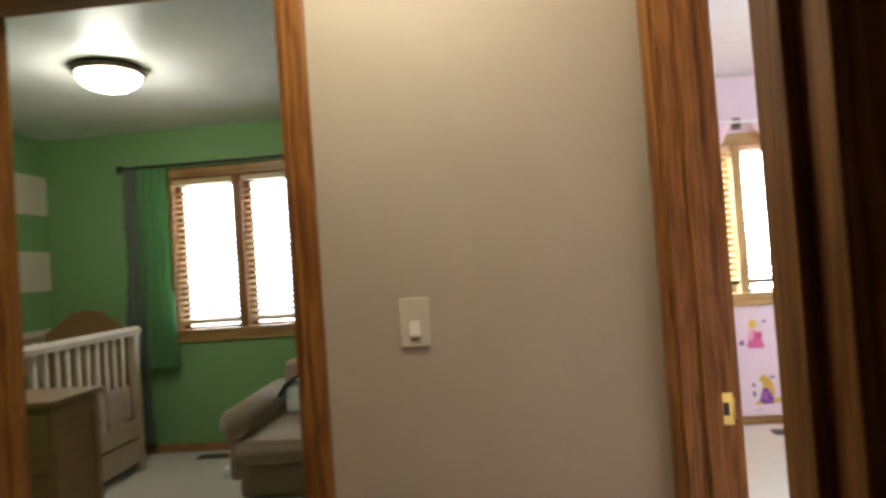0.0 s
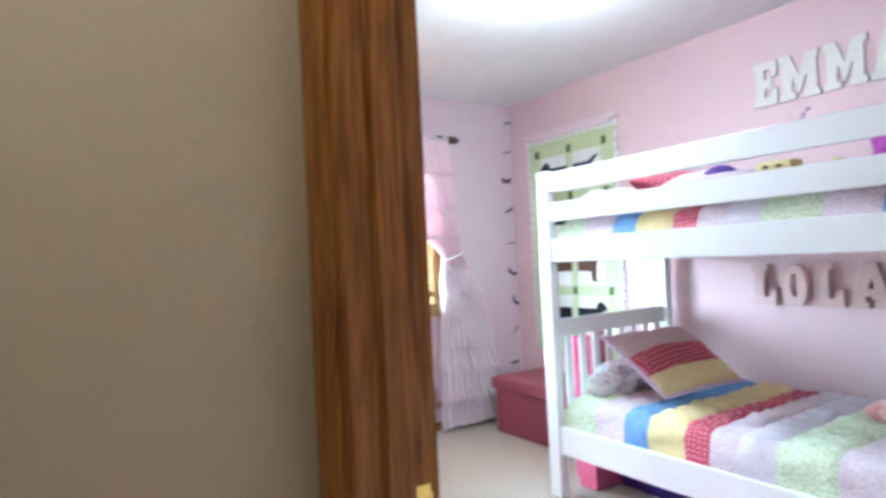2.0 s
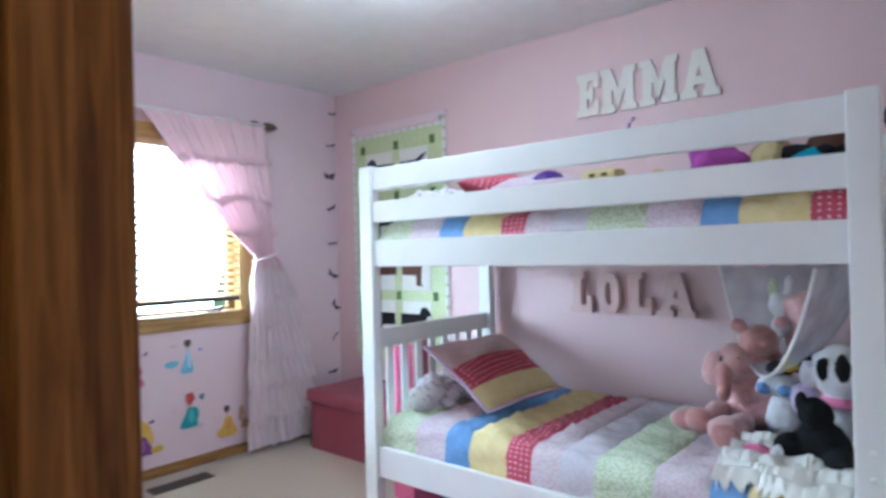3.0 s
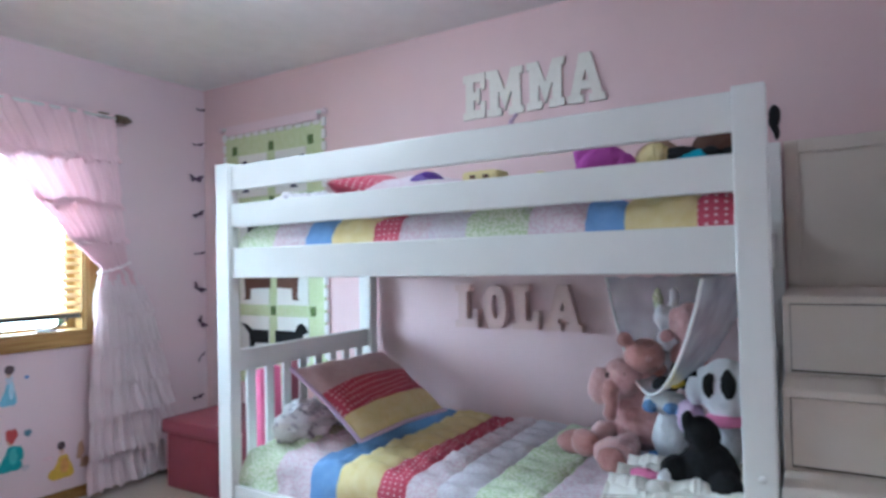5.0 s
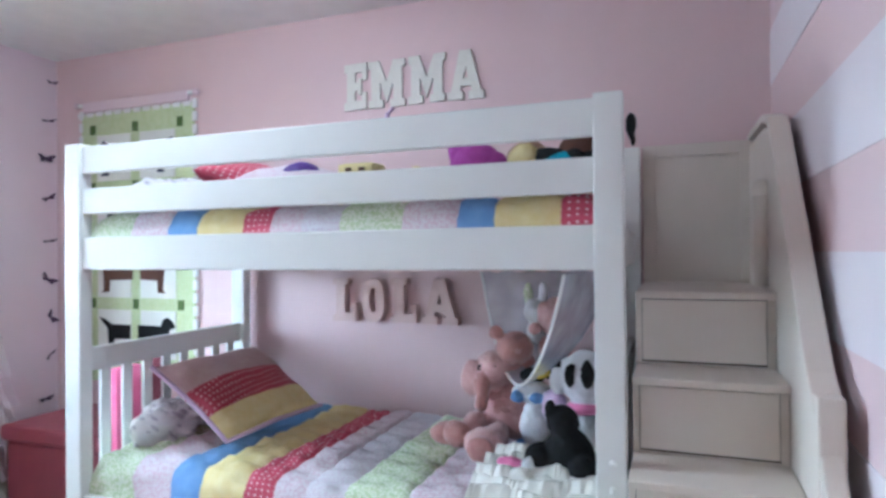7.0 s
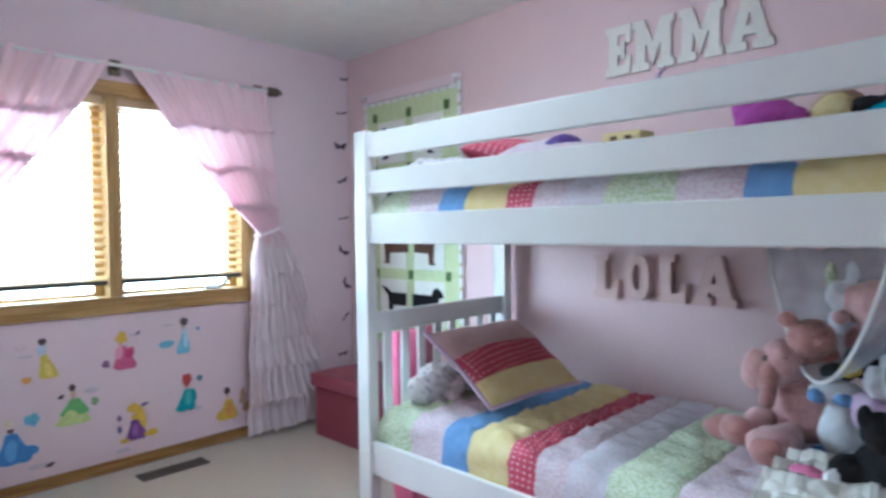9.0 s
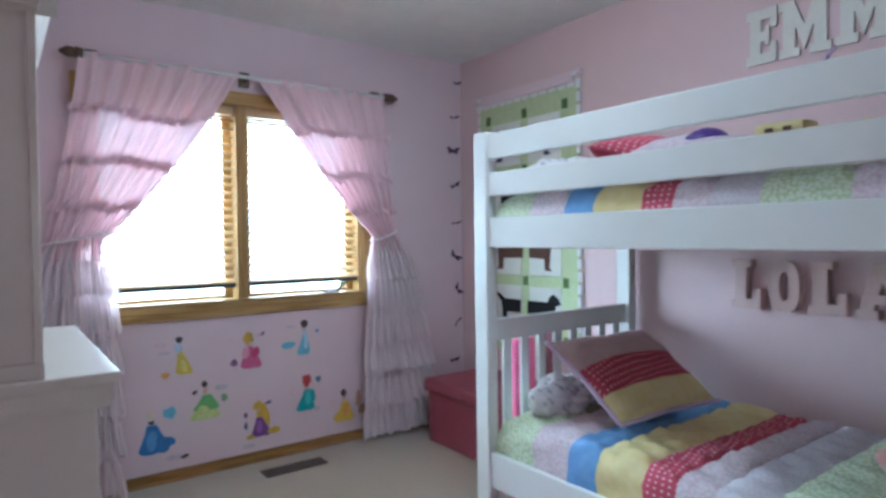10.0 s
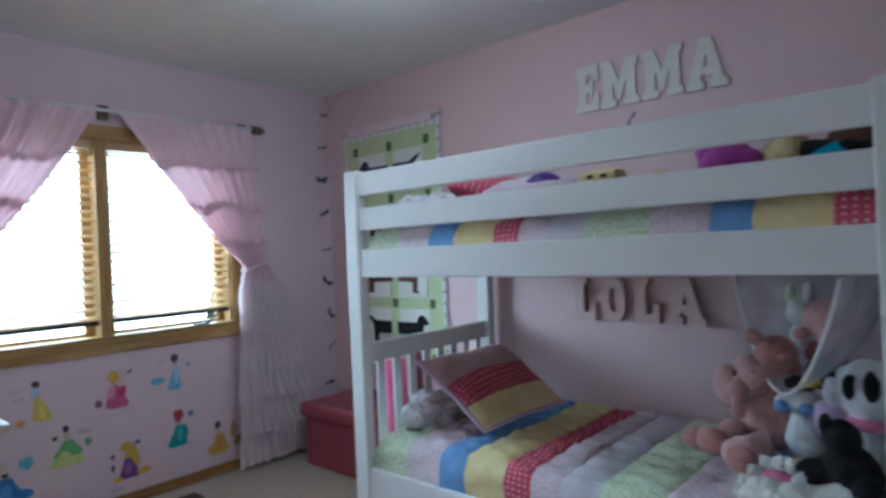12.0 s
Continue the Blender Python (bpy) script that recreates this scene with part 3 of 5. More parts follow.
# ---------------------------------------------------------------- curtains
def curtain(top, tie, low, z_top, z_tie, z_low, mat, folds, seed, y0, tail=0.0):
    """A gathered panel, tied back: (inner, outer) edges at the rod, at the tie and at the hem."""
    bm = B()
    nu, nv = 70, 60
    rows = []
    for j in range(nv + 1):
        s = j / nv
        z = z_top + (z_low - z_top) * s
        if z > z_tie:
            k = (z_top - z) / (z_top - z_tie)
            e = k ** 1.25
            a = top[0] + (tie[0] - top[0]) * (0.75 * k + 0.25 * k * k)
            b = top[1] + (tie[1] - top[1]) * e
            gather = 1 - 0.4 * k
        else:
            k = (z_tie - z) / (z_tie - z_low)
            e = min(1.0, k * 1.25) ** 0.55
            a = tie[0] + (low[0] - tie[0]) * e
            b = tie[1] + (low[1] - tie[1]) * e
            gather = 0.6 + 0.4 * e
        row = []
        for i in range(nu + 1):
            u = i / nu
            x = a + (b - a) * u
            depth = (0.030 if z < z_tie else 0.010 + 0.016 * k) * gather * math.sin(u * folds * 2 * math.pi + seed + 1.2 * math.sin(s * 3 + seed))
            depth += 0.018 * noise.noise(Vector((u * 5 + seed, s * 4, seed)))
            tier = (z_top - z) % 0.235 / 0.235
            depth += 0.020 * tier
            row.append(bm.verts.new((x, y0 - 0.035 - depth, z + 0.008 * math.sin(u * folds * 6.3) * (1 if j == nv else 0))))
        rows.append(row)
    for r0, r1 in zip(rows, rows[1:]):
        for i in range(nu):
            f = bm.faces.new((r0[i], r0[i + 1], r1[i + 1], r1[i]))
            f.smooth = True
    return bm, rows


def curtain_panel(label, top, tie, low, seed):
    root = thing("curtain", ((top[0] + top[1]) / 2, 7.25, 2.10), label, "curtain", "sheer curtains")
    bm, rows = curtain(top, tie, low, 2.145, 1.26, 0.03, M_SHEER, 9, seed, 7.285)
    grid = [[v.co.copy() for v in r] for r in rows]
    cloth = part("panel", bm, M_SHEER, root, "pink gauze, paler below the tie with window light put into its colour")
    # below the tie, the paler gauze carries the window light in its colour
    cloth.data.materials.append(M_SHEER_LIT)
    for f in cloth.data.polygons:
        f.material_index = 1 if grid[f.index // 70][0].z < 1.22 + 0.05 * math.sin(f.index % 70 * 0.35 + seed) else 0
    # ruffled tiers sewn across
    nv, nu = len(grid) - 1, len(grid[0]) - 1
    for z in (1.90, 1.66, 1.45, 1.16, 0.97, 0.78, 0.59, 0.40, 0.21):
        j = min(nv - 1, max(0, round((2.145 - z) / 2.115 * nv)))
        fb = B()
        up, dn, md = [], [], []
        n = nu * 2
        for i in range(n + 1):
            p = grid[j][i // 2].lerp(grid[j][min(nu, i // 2 + 1)], 0.5 * (i % 2))
            q = grid[min(nv, j + 2)][i // 2].lerp(grid[min(nv, j + 2)][min(nu, i // 2 + 1)], 0.5 * (i % 2))
            rip = 0.016 * noise.noise(Vector((i * 0.33, z * 9, seed))) + 0.007 * math.sin(i * 1.1 + z * 20)
            sag = 0.035 * noise.noise(Vector((i * 0.045, z * 5 + 3, seed)))
            long = 0.045 if z > 1.3 else 0.165
            wid = (0.012 if z > 1.3 else 0.034) * (2 * i / n - 1) * (1 if grid[j][nu].x > grid[j][0].x else -1)
            p, q = p + Vector((wid * 0.4, 0, 0)), q + Vector((wid, 0, 0))
            up.append(fb.verts.new((p.x, p.y - 0.006, p.z + sag)))
            md.append(fb.verts.new((p.x * 0.5 + q.x * 0.5, p.y - 0.013 - rip * 0.6, p.z + sag - long * 0.45)))
            dn.append(fb.verts.new((q.x, q.y - (0.020 if z > 1.3 else 0.038) - rip * 1.2, p.z + sag - long + rip * 1.3)))
        for a, b in ((up, md), (md, dn)):
            for i in range(n):
                fb.faces.new((a[i], a[i + 1], b[i + 1], b[i])).smooth = True
        part("ruffle", fb, M_SHEER if z > 1.2 else M_SHEER_LIT, cloth, "gauze ruffle")
    tb = B()
    cx = (tie[0] + tie[1]) / 2
    for i in range(16):
        a0 = 2 * math.pi * i / 16
        a1 = 2 * math.pi * (i + 1) / 16
        w = abs(tie[1] - tie[0]) / 2 + 0.012
        rod(tb, (cx + w * math.cos(a0), 7.235 + 0.05 * math.sin(a0), 1.265 + 0.03 * math.cos(a0)), (cx + w * math.cos(a1), 7.235 + 0.05 * math.sin(a1), 1.265 + 0.03 * math.cos(a1)), 0.009, seg=8)
    part("tieback", tb, M_SHEER_LIT, root)
    return root


curtain_panel("pink ruffled sheer curtain tied back at the window", (3.12, 2.37), (2.47, 2.22), (2.50, 2.06), 0.4)
curtain_panel("pink ruffled sheer curtain, tied back and falling to the floor", (3.21, 4.02), (3.92, 4.07), (3.84, 4.35), 2.1)

cr = thing("curtain_rod", (3.19, 7.25, 2.15), "thin white curtain rod with carved wooden finials", "curtain rod")
part("rod", rod(B(), (2.38, 7.25, 2.13), (4.05, 7.25, 2.13), 0.009), M_WHITE, cr)
for x, s in ((2.37, -1), (4.04, 1)):
    bm = B()
    rod(bm, (x - s * 0.02, 7.25, 2.13), (x + s * 0.012, 7.25, 2.13), 0.024, 0.028)
    ball(bm, (x + s * 0.035, 7.25, 2.13), (0.03, 0.026, 0.026))
    rod(bm, (x + s * 0.05, 7.25, 2.13), (x + s * 0.075, 7.25, 2.13), 0.016, 0.010)
    part("finial", bm, M_BRONZE, cr, "brown carved finial")
for x in (2.43, 3.165, 3.99):
    bm = B()
    box(bm, x - 0.028, x + 0.028, 7.305, NY, 2.09, 2.17, 0.004)
    rod(bm, (x, 7.25, 2.122), (x, 7.31, 2.122), 0.009)
    part("bracket", bm, M_BRONZE, cr)


# ---------------------------------------------------------------- bunk bed
BX0, BX1, BY0, BY1 = 3.655, 4.64, 3.90, 5.93
bed = thing("bunk_bed", (4.15, 4.9, 0), "white painted wooden bunk bed with plank guard rails", "bunk bed")
PW, PD = 0.078, 0.055
for x in (BX0, BX1 - PD):
    for y in (BY0, BY1 - PW):
        part("post", box(B(), x, x + PD, y, y + PW, 0, 1.678, 0.006), M_WHITE, bed)
iy0, iy1 = BY0 + PW, BY1 - PW
for z0, z1 in ((1.565, 1.668), (1.412, 1.510), (1.205, 1.328)):
    part("guard_rail", box(B(), BX0 + 0.012, BX0 + 0.036, iy0 - 0.002, iy1 + 0.002, z0, z1, 0.005), M_WHITE, bed)
part("side_rail", box(B(), BX0 + 0.012, BX0 + 0.036, iy0 - 0.002, iy1 + 0.002, 0.22, 0.362, 0.005), M_WHITE, bed)
part("side_rail", box(B(), BX1 - 0.04, BX1 - 0.016, iy0 - 0.002, iy1 + 0.002, 0.22, 0.362, 0.005), M_WHITE, bed)
part("side_rail", box(B(), BX1 - 0.04, BX1 - 0.016, iy0 - 0.002, iy1 + 0.002, 1.205, 1.328, 0.005), M_WHITE, bed)
for y in (BY0 + 0.025, BY1 - 0.055):
    part("end_rail", box(B(), BX0 + PD, BX1 - PD, y, y + 0.028, 1.205, 1.328, 0.004), M_WHITE, bed)
    part("end_rail", box(B(), BX0 + PD, BX1 - PD, y, y + 0.028, 0.815, 0.905, 0.004), M_WHITE, bed)
    part("end_rail", box(B(), BX0 + PD, BX1 - PD, y, y + 0.028, 0.30, 0.40, 0.004), M_WHITE, bed)
    for i in range(8):
        x = BX0 + PD + 0.06 + i * 0.104
        part("slat", box(B(), x, x + 0.045, y + 0.006, y + 0.022, 0.40, 0.815, 0.003), M_WHITE, bed)
for k in range(2):
    zz = (0.30, 1.22)[k]
    for i in range(10):
        y = iy0 + 0.06 + i * 0.185
        part("bed_slat", box(B(), BX0 + 0.036, BX1 - 0.04, y, y + 0.07, zz, zz + 0.018), M_PINE, bed)
for z in (0.56, 0.63, 0.70):
    bm = B()
    rod(bm, (BX0 - 0.004, BY0 + 0.034, z), (BX0 + 0.004, BY0 + 0.034, z), 0.009)
    ball(bm, (BX0 - 0.004, BY0 + 0.034, z), (0.004, 0.009, 0.009))
    part("bolt_cap", bm, M_WHITE, bed)

STRIPES = [(5.85, "g"), (5.63, "p"), (5.455, "b"), (5.325, "y"), (5.14, "r"), (5.025, "p"), (4.905, "w"), (4.765, "g"), (4.55, "p"), (4.37, "b"), (4.26, "y"), (4.07, "r")]
QM = [M_QGREEN, M_QPINK, M_QBLUE, M_QYEL, M_QRED, M_QWHITE]
QI = {"g": 0, "p": 1, "b": 2, "y": 3, "r": 4, "w": 5}


def quilt(x0, x1, y0, y1, z_top, drop, seed, label):
    """A padded quilt draped over a mattress, sewn from crosswise stripes."""
    root = thing("quilt", ((x0 + x1) / 2, (y0 + y1) / 2, z_top), label, "quilt", "striped quilts")
    r = 0.055
    path = [(x0, z_top - drop + (drop - r) * i / 5) for i in range(6)]
    for i in range(1, 6):
        a = math.pi / 2 * i / 6
        path.append((x0 + r - r * math.cos(a), z_top - r + r * math.sin(a)))
    n = 40
    path += [(x0 + r + (x1 - x0 - r) * i / n, z_top) for i in range(n + 1)]
    ends = [q[0] for q in STRIPES] + [y0]
    for (a, k), b in zip(STRIPES, ends[1:]):
        bm = B()
        m = max(3, int((a - b) / 0.018))
        rows = []
        for j in range(m + 1):
            y = a + (b - a) * j / m
            row = []
            for q, (x, z) in enumerate(path):
                e = max(0.0, 1 - (y1 - y) / 0.10)
                puff = 0.021 * abs(math.sin((x + z) * 30 + 6 * y)) ** 0.5 * abs(math.sin((x + z) * 30 - 14 * y)) ** 0.5 + 0.016 * noise.noise(Vector((x * 5 + seed, y * 5, z * 5)))
                puff += 0.014 * noise.noise(Vector((x * 17 + y * 9, y * 17 + seed, z * 24)))
                seam = min(1.0, min(abs(y - a), abs(y - b)) / 0.012)
                out = Vector((-1, 0, 0)) if q < 6 else Vector((0, 0, 1))
                row.append(bm.verts.new(Vector((x, y, z - 0.05 * e * e)) + out * (puff * (0.35 + 0.65 * seam) if q >= 6 else min(0.014, puff * 0.6))))
            rows.append(row)
        for r0, r1 in zip(rows, rows[1:]):
            for i in range(len(path) - 1):
                bm.faces.new((r0[i], r1[i], r1[i + 1], r0[i + 1])).smooth = True
        bmesh.ops.recalc_face_normals(bm, faces=bm.faces[:])
        part("stripe", bm, QM[QI[k]], root, {"g": "green printed stripe", "p": "pink printed stripe", "b": "blue stripe", "y": "yellow stripe", "r": "red dotted stripe", "w": "white floral stripe"}[k])
    return root


def bedding(z_base, z_top, label, seed):
    solid("mattress", box(B(), BX0 + 0.06, BX1 - 0.06, iy0 + 0.02, iy1 - 0.02, z_base, z_top - 0.02, 0.04), M_SHEET, "white mattress in the bunk bed", "mattress")
    quilt(BX0 + 0.042, BX1 - 0.045, iy0 + 0.004, iy1 - 0.004, z_top, z_top - z_base - 0.015, seed, label)


bedding(0.318, 0.505, "striped patchwork quilt on the lower bunk", 1.0)
bedding(1.238, 1.405, "striped patchwork quilt on the upper bunk", 5.0)


def pillow(name, w, l, h, mats, m, label, slots=None, seed=0.0):
    """A stuffed pillow: w along x, l along y."""
    bm = B()
    n = 22
    tops, bots = [], []
    for i in range(n + 1):
        a, b = [], []
        for j in range(n + 1):
            u, v = i / n * 2 - 1, j / n * 2 - 1
            pu, pv = max(0.0, 1 - abs(u) ** 2.6), max(0.0, 1 - abs(v) ** 2.6)
            k = (pu * pv) ** 0.5
            x = u * w / 2 * (1 - 0.06 * (1 - abs(v)) * abs(u))
            y = v * l / 2 * (1 - 0.06 * (1 - abs(u)) * abs(v))
            wob = 0.012 * noise.noise(Vector((u * 2.5 + seed, v * 2.5, seed)))
            a.append(bm.verts.new((x, y, h / 2 * k + wob)))
            b.append(bm.verts.new((x, y, -h / 2 * k + wob)) if 0 < i < n and 0 < j < n else a[-1])
        tops.append(a)
        bots.append(b)
    for i in range(n):
        for j in range(n):
            k = 0 if slots is None else slots(j / n)
            f = bm.faces.new((tops[i][j], tops[i + 1][j], tops[i + 1][j + 1], tops[i][j + 1]))
            f.smooth, f.material_index = True, k
            q = (bots[i][j], bots[i][j + 1], bots[i + 1][j + 1], bots[i + 1][j])
            if len(set(q)) == 4 and set(q) != {tops[i][j], tops[i + 1][j], tops[i + 1][j + 1], tops[i][j + 1]}:
                f = bm.faces.new(q)
                f.smooth, f.material_index = True, k
    for v in bm.verts:
        v.co = m @ v.co
    return solid(name, bm, mats, label, "pillow")


def pillow_bands(v):
    return 2 if v < 0.24 else (1 if v < 0.56 else 0)


head_pillow = pillow("pillow", 0.60, 0.46, 0.13, [M_QBROWN, M_PRED, M_QYEL, M_LILAC], pose(4.15, 5.515, 0.685, 33, 0, -3), "mauve, red dotted and yellow pillow leaning at the head", pillow_bands, 2.0)
pm = pose(4.15, 5.515, 0.685, 33, 0, -3)
rim = [(-0.30 * (1 - 0.06 * (1 - abs(v))), 0.23 * v, 0.004) for v in (1, 0.6, 0.2, -0.2, -0.6, -1)] + [(u * 0.30, -0.23 * (1 - 0.06 * (1 - abs(u))), 0.004) for u in (-0.5, 0, 0.5, 1)]
part("piping", tube([pm @ Vector(p) for p in rim], 0.009), M_LILAC, head_pillow, "lilac piped edge")


def rumpled(c, r, seed):
    bm = ball(B(), c, r, 0, None, 64, 48)
    for amount, scale in ((0.045, 9.0), (0.028, 19.0), (0.012, 40.0)):
        wrinkle(bm, amount, scale, seed)
    floor_z = c[2] - r[2] * 0.75
    for v in bm.verts:
        v.co.z = max(v.co.z, floor_z)
    return bm


solid("blanket", rumpled((4.00, 5.73, 0.575), (0.20, 0.10, 0.085), 1.3), M_PRINT, "rumpled grey and white printed blanket against the slats", "blanket")
pillow("pillow", 0.60, 0.46, 0.17, M_QRED, pose(4.10, 5.30, 1.52, 12, 0, 20), "red dotted pillow on the upper bunk", seed=4)
pillow("pillow", 0.50, 0.40, 0.16, M_QPINK, pose(4.0, 5.05, 1.50, 6, 0, -8), "pale pink pillow on the upper bunk", seed=6)
solid("blanket", rumpled((3.98, 5.70, 1.475), (0.24, 0.14, 0.085), 4.1), M_PRINT, "bunched white patterned blanket on the upper bunk", "blanket")


# ---------------------------------------------------------------- toys
def toy(name, mats, blobs, label, seed=0.0, fuzz=0.006):
    """A stuffed toy: limbs grown together into one plush skin, each patch in its own colour."""
    bm = B()
    for c, r, s, *rest in blobs:
        ball(bm, c, r, s, rest[0] if rest else None, 24, 16)
    tmp = bpy.data.objects.new(name, mesh_of(name, bm, mats))
    scene.collection.objects.link(tmp)
    md = tmp.modifiers.new("skin", "REMESH")
    md.mode, md.voxel_size = "VOXEL", 0.0065
    me = bpy.data.meshes.new_from_object(tmp.evaluated_get(bpy.context.evaluated_depsgraph_get()))
    bpy.data.objects.remove(tmp)
    bm = B()
    bm.from_mesh(me)
    bpy.data.meshes.remove(me)
    for _ in range(2):
        bmesh.ops.smooth_vert(bm, verts=bm.verts[:], factor=0.5, use_axis_x=True, use_axis_y=True, use_axis_z=True)
    for f in bm.faces:
        p = f.calc_center_median()
        f.material_index = min(blobs, key=lambda b: max(abs(math.sqrt(sum(((p[k] - b[0][k]) / b[1][k]) ** 2 for k in range(3))) - 1) * min(b[1]), 0.0))[2]
        f.smooth = True
    wrinkle(bm, fuzz * 1.2, 14, seed)
    wrinkle(bm, fuzz * 0.5, 60, seed + 3)
    return solid(name, bm, mats, label, "soft toy", group="soft toys")


toy("plush_elephant", [M_PLUSHP, M_PLUSHD, M_BLACK], [
    ((4.34, 4.38, 0.645), (0.10, 0.12, 0.12), 0), ((4.29, 4.44, 0.80), (0.075, 0.075, 0.075), 0),
    ((4.24, 4.51, 0.775), (0.028, 0.045, 0.075), 0), ((4.22, 4.46, 0.74), (0.024, 0.028, 0.065), 1), ((4.21, 4.465, 0.685), (0.022, 0.022, 0.03), 1),
    ((4.31, 4.37, 0.80), (0.028, 0.045, 0.065), 0), ((4.22, 4.50, 0.60), (0.10, 0.045, 0.045), 0), ((4.12, 4.53, 0.59), (0.045, 0.055, 0.05), 1),
    ((4.17, 4.40, 0.575), (0.09, 0.05, 0.05), 0), ((4.08, 4.41, 0.575), (0.07, 0.075, 0.060), 0), ((4.015, 4.41, 0.575), (0.014, 0.055, 0.048), 1),
    ((4.20, 4.60, 0.565), (0.045, 0.07, 0.045), 1), ((4.225, 4.475, 0.82), (0.008, 0.008, 0.008), 2), ((4.235, 4.415, 0.825), (0.008, 0.008, 0.008), 2)], "dusty pink plush elephant sitting on the lower bunk", 1)
toy("plush_bear", [M_PLUSHD, M_PLUSHP, M_PLUSHP], [
    ((4.31, 4.36, 0.885), (0.075, 0.075, 0.065), 0), ((4.27, 4.42, 0.95), (0.022, 0.03, 0.03), 0), ((4.33, 4.28, 0.96), (0.02, 0.025, 0.025), 1),
    ((4.27, 4.34, 0.885), (0.03, 0.03, 0.025), 2), ((4.36, 4.33, 0.80), (0.06, 0.06, 0.06), 0)], "rose plush bear in the toy net", 2)
toy("plush_monkey", [M_PLUSHD, M_PLUSHP, M_PLUSHW], [
    ((4.38, 4.20, 1.00), (0.075, 0.08, 0.08), 1), ((4.36, 4.25, 1.03), (0.03, 0.03, 0.035), 1), ((4.36, 4.14, 0.98), (0.04, 0.04, 0.05), 1), ((4.42, 4.22, 0.87), (0.06, 0.07, 0.07), 0)],
    "rose plush monkey heaped in the toy net", 3)
toy("plush_rabbit", [M_PLUSHW, M_QGREEN], [
    ((4.44, 4.30, 1.02), (0.045, 0.05, 0.05), 0), ((4.44, 4.33, 1.09), (0.015, 0.02, 0.05), 1), ((4.43, 4.27, 1.09), (0.015, 0.02, 0.05), 0), ((4.45, 4.29, 0.93), (0.05, 0.05, 0.06), 0)], "pale plush rabbit at the back of the toy net", 4)
toy("plush_penguin", [M_BLACK, M_YELLOW, M_PLUSHW], [
    ((4.22, 4.20, 0.84), (0.05, 0.055, 0.05), 0), ((4.18, 4.225, 0.825), (0.03, 0.03, 0.025), 1), ((4.23, 4.27, 0.80), (0.035, 0.05, 0.03), 0), ((4.20, 4.13, 0.85), (0.03, 0.03, 0.03), 2)], "black plush penguin with a yellow beak", 5)
toy("plush_cow", [M_PLUSHW, M_BLACK, M_RIBBON], [
    ((4.10, 4.06, 0.83), (0.09, 0.085, 0.095), 0), ((4.14, 4.06, 0.62), (0.10, 0.085, 0.14), 0), ((4.015, 4.045, 0.86), (0.02, 0.02, 0.045), 1), ((4.025, 4.10, 0.85), (0.02, 0.018, 0.04), 1),
    ((4.07, 4.15, 0.82), (0.03, 0.03, 0.05), 0), ((4.06, 4.06, 0.735), (0.075, 0.075, 0.014), 2)], "white plush cow with black patches and a pink ribbon", 6)
toy("plush_dog", [M_BLACK, M_PLUSHW, M_RIBBON], [
    ((3.95, 4.115, 0.715), (0.055, 0.050, 0.055), 0), ((3.96, 4.10, 0.60), (0.075, 0.085, 0.095), 0), ((3.93, 4.185, 0.60), (0.045, 0.050, 0.050), 0), ((3.90, 4.05, 0.575), (0.05, 0.05, 0.055), 0), ((3.93, 4.15, 0.755), (0.02, 0.022, 0.035), 0),
    ((3.885, 4.215, 0.585), (0.022, 0.020, 0.028), 1), ((3.92, 4.28, 0.575), (0.03, 0.05, 0.02), 2)], "black plush dog lying on the quilt", 7)
toy("plush_unicorn", [M_PLUSHW, M_LILAC, M_QBLUE], [
    ((4.20, 4.27, 0.745), (0.055, 0.075, 0.04), 0), ((4.155, 4.31, 0.735), (0.025, 0.025, 0.022), 2), ((4.15, 4.24, 0.735), (0.02, 0.025, 0.02), 2), ((4.16, 4.18, 0.71), (0.04, 0.045, 0.06), 1), ((4.24, 4.26, 0.62), (0.06, 0.06, 0.10), 0)], "white and lilac plush unicorn under the net", 8)

# upper bunk toys
ZU = 1.41


def upper_toy(name, mats, blobs, label, seed):
    return toy(name, mats, [((c[0], c[1], ZU + (c[2] - ZU) * 1.4), tuple(a * 1.25 for a in r), k) for c, r, k in blobs], label, seed)


upper_toy("plush_penguin", [M_PURPLE, M_PLUSHW], [((3.86, 5.02, ZU + 0.07), (0.06, 0.075, 0.06), 0), ((3.82, 5.0, ZU + 0.055), (0.04, 0.05, 0.045), 1)], "purple and white plush penguin on the upper bunk", 9)
bm = wrinkle(box(B(), 3.82, 3.92, 4.71, 4.85, ZU - 0.005, 1.565, 0.02), 0.004, 20)
for yy in (4.805, 4.755):
    box(bm, 3.816, 3.822, yy - 0.010, yy + 0.010, 1.535, 1.547, 0, 1)
box(bm, 3.816, 3.822, 4.765, 4.795, 1.520, 1.526, 0, 1)
solid("plush_block", bm, [M_QYEL, M_BROWNC], "square yellow plush with stitched eyes on the upper bunk", "soft toy", group="soft toys")
upper_toy("plush_turtle", [M_MOSS, M_QYEL], [((3.86, 4.57, ZU + 0.05), (0.03, 0.03, 0.055), 1), ((3.88, 4.55, ZU + 0.03), (0.03, 0.05, 0.03), 0)], "small olive plush toy on the upper bunk", 11)
upper_toy("plush_pony", [M_PLUSHM, M_RIBBON], [((3.84, 4.36, ZU + 0.075), (0.06, 0.07, 0.07), 0), ((3.83, 4.30, ZU + 0.06), (0.04, 0.05, 0.06), 0), ((3.82, 4.41, ZU + 0.12), (0.025, 0.03, 0.04), 0)], "magenta plush pony on the upper bunk", 12)
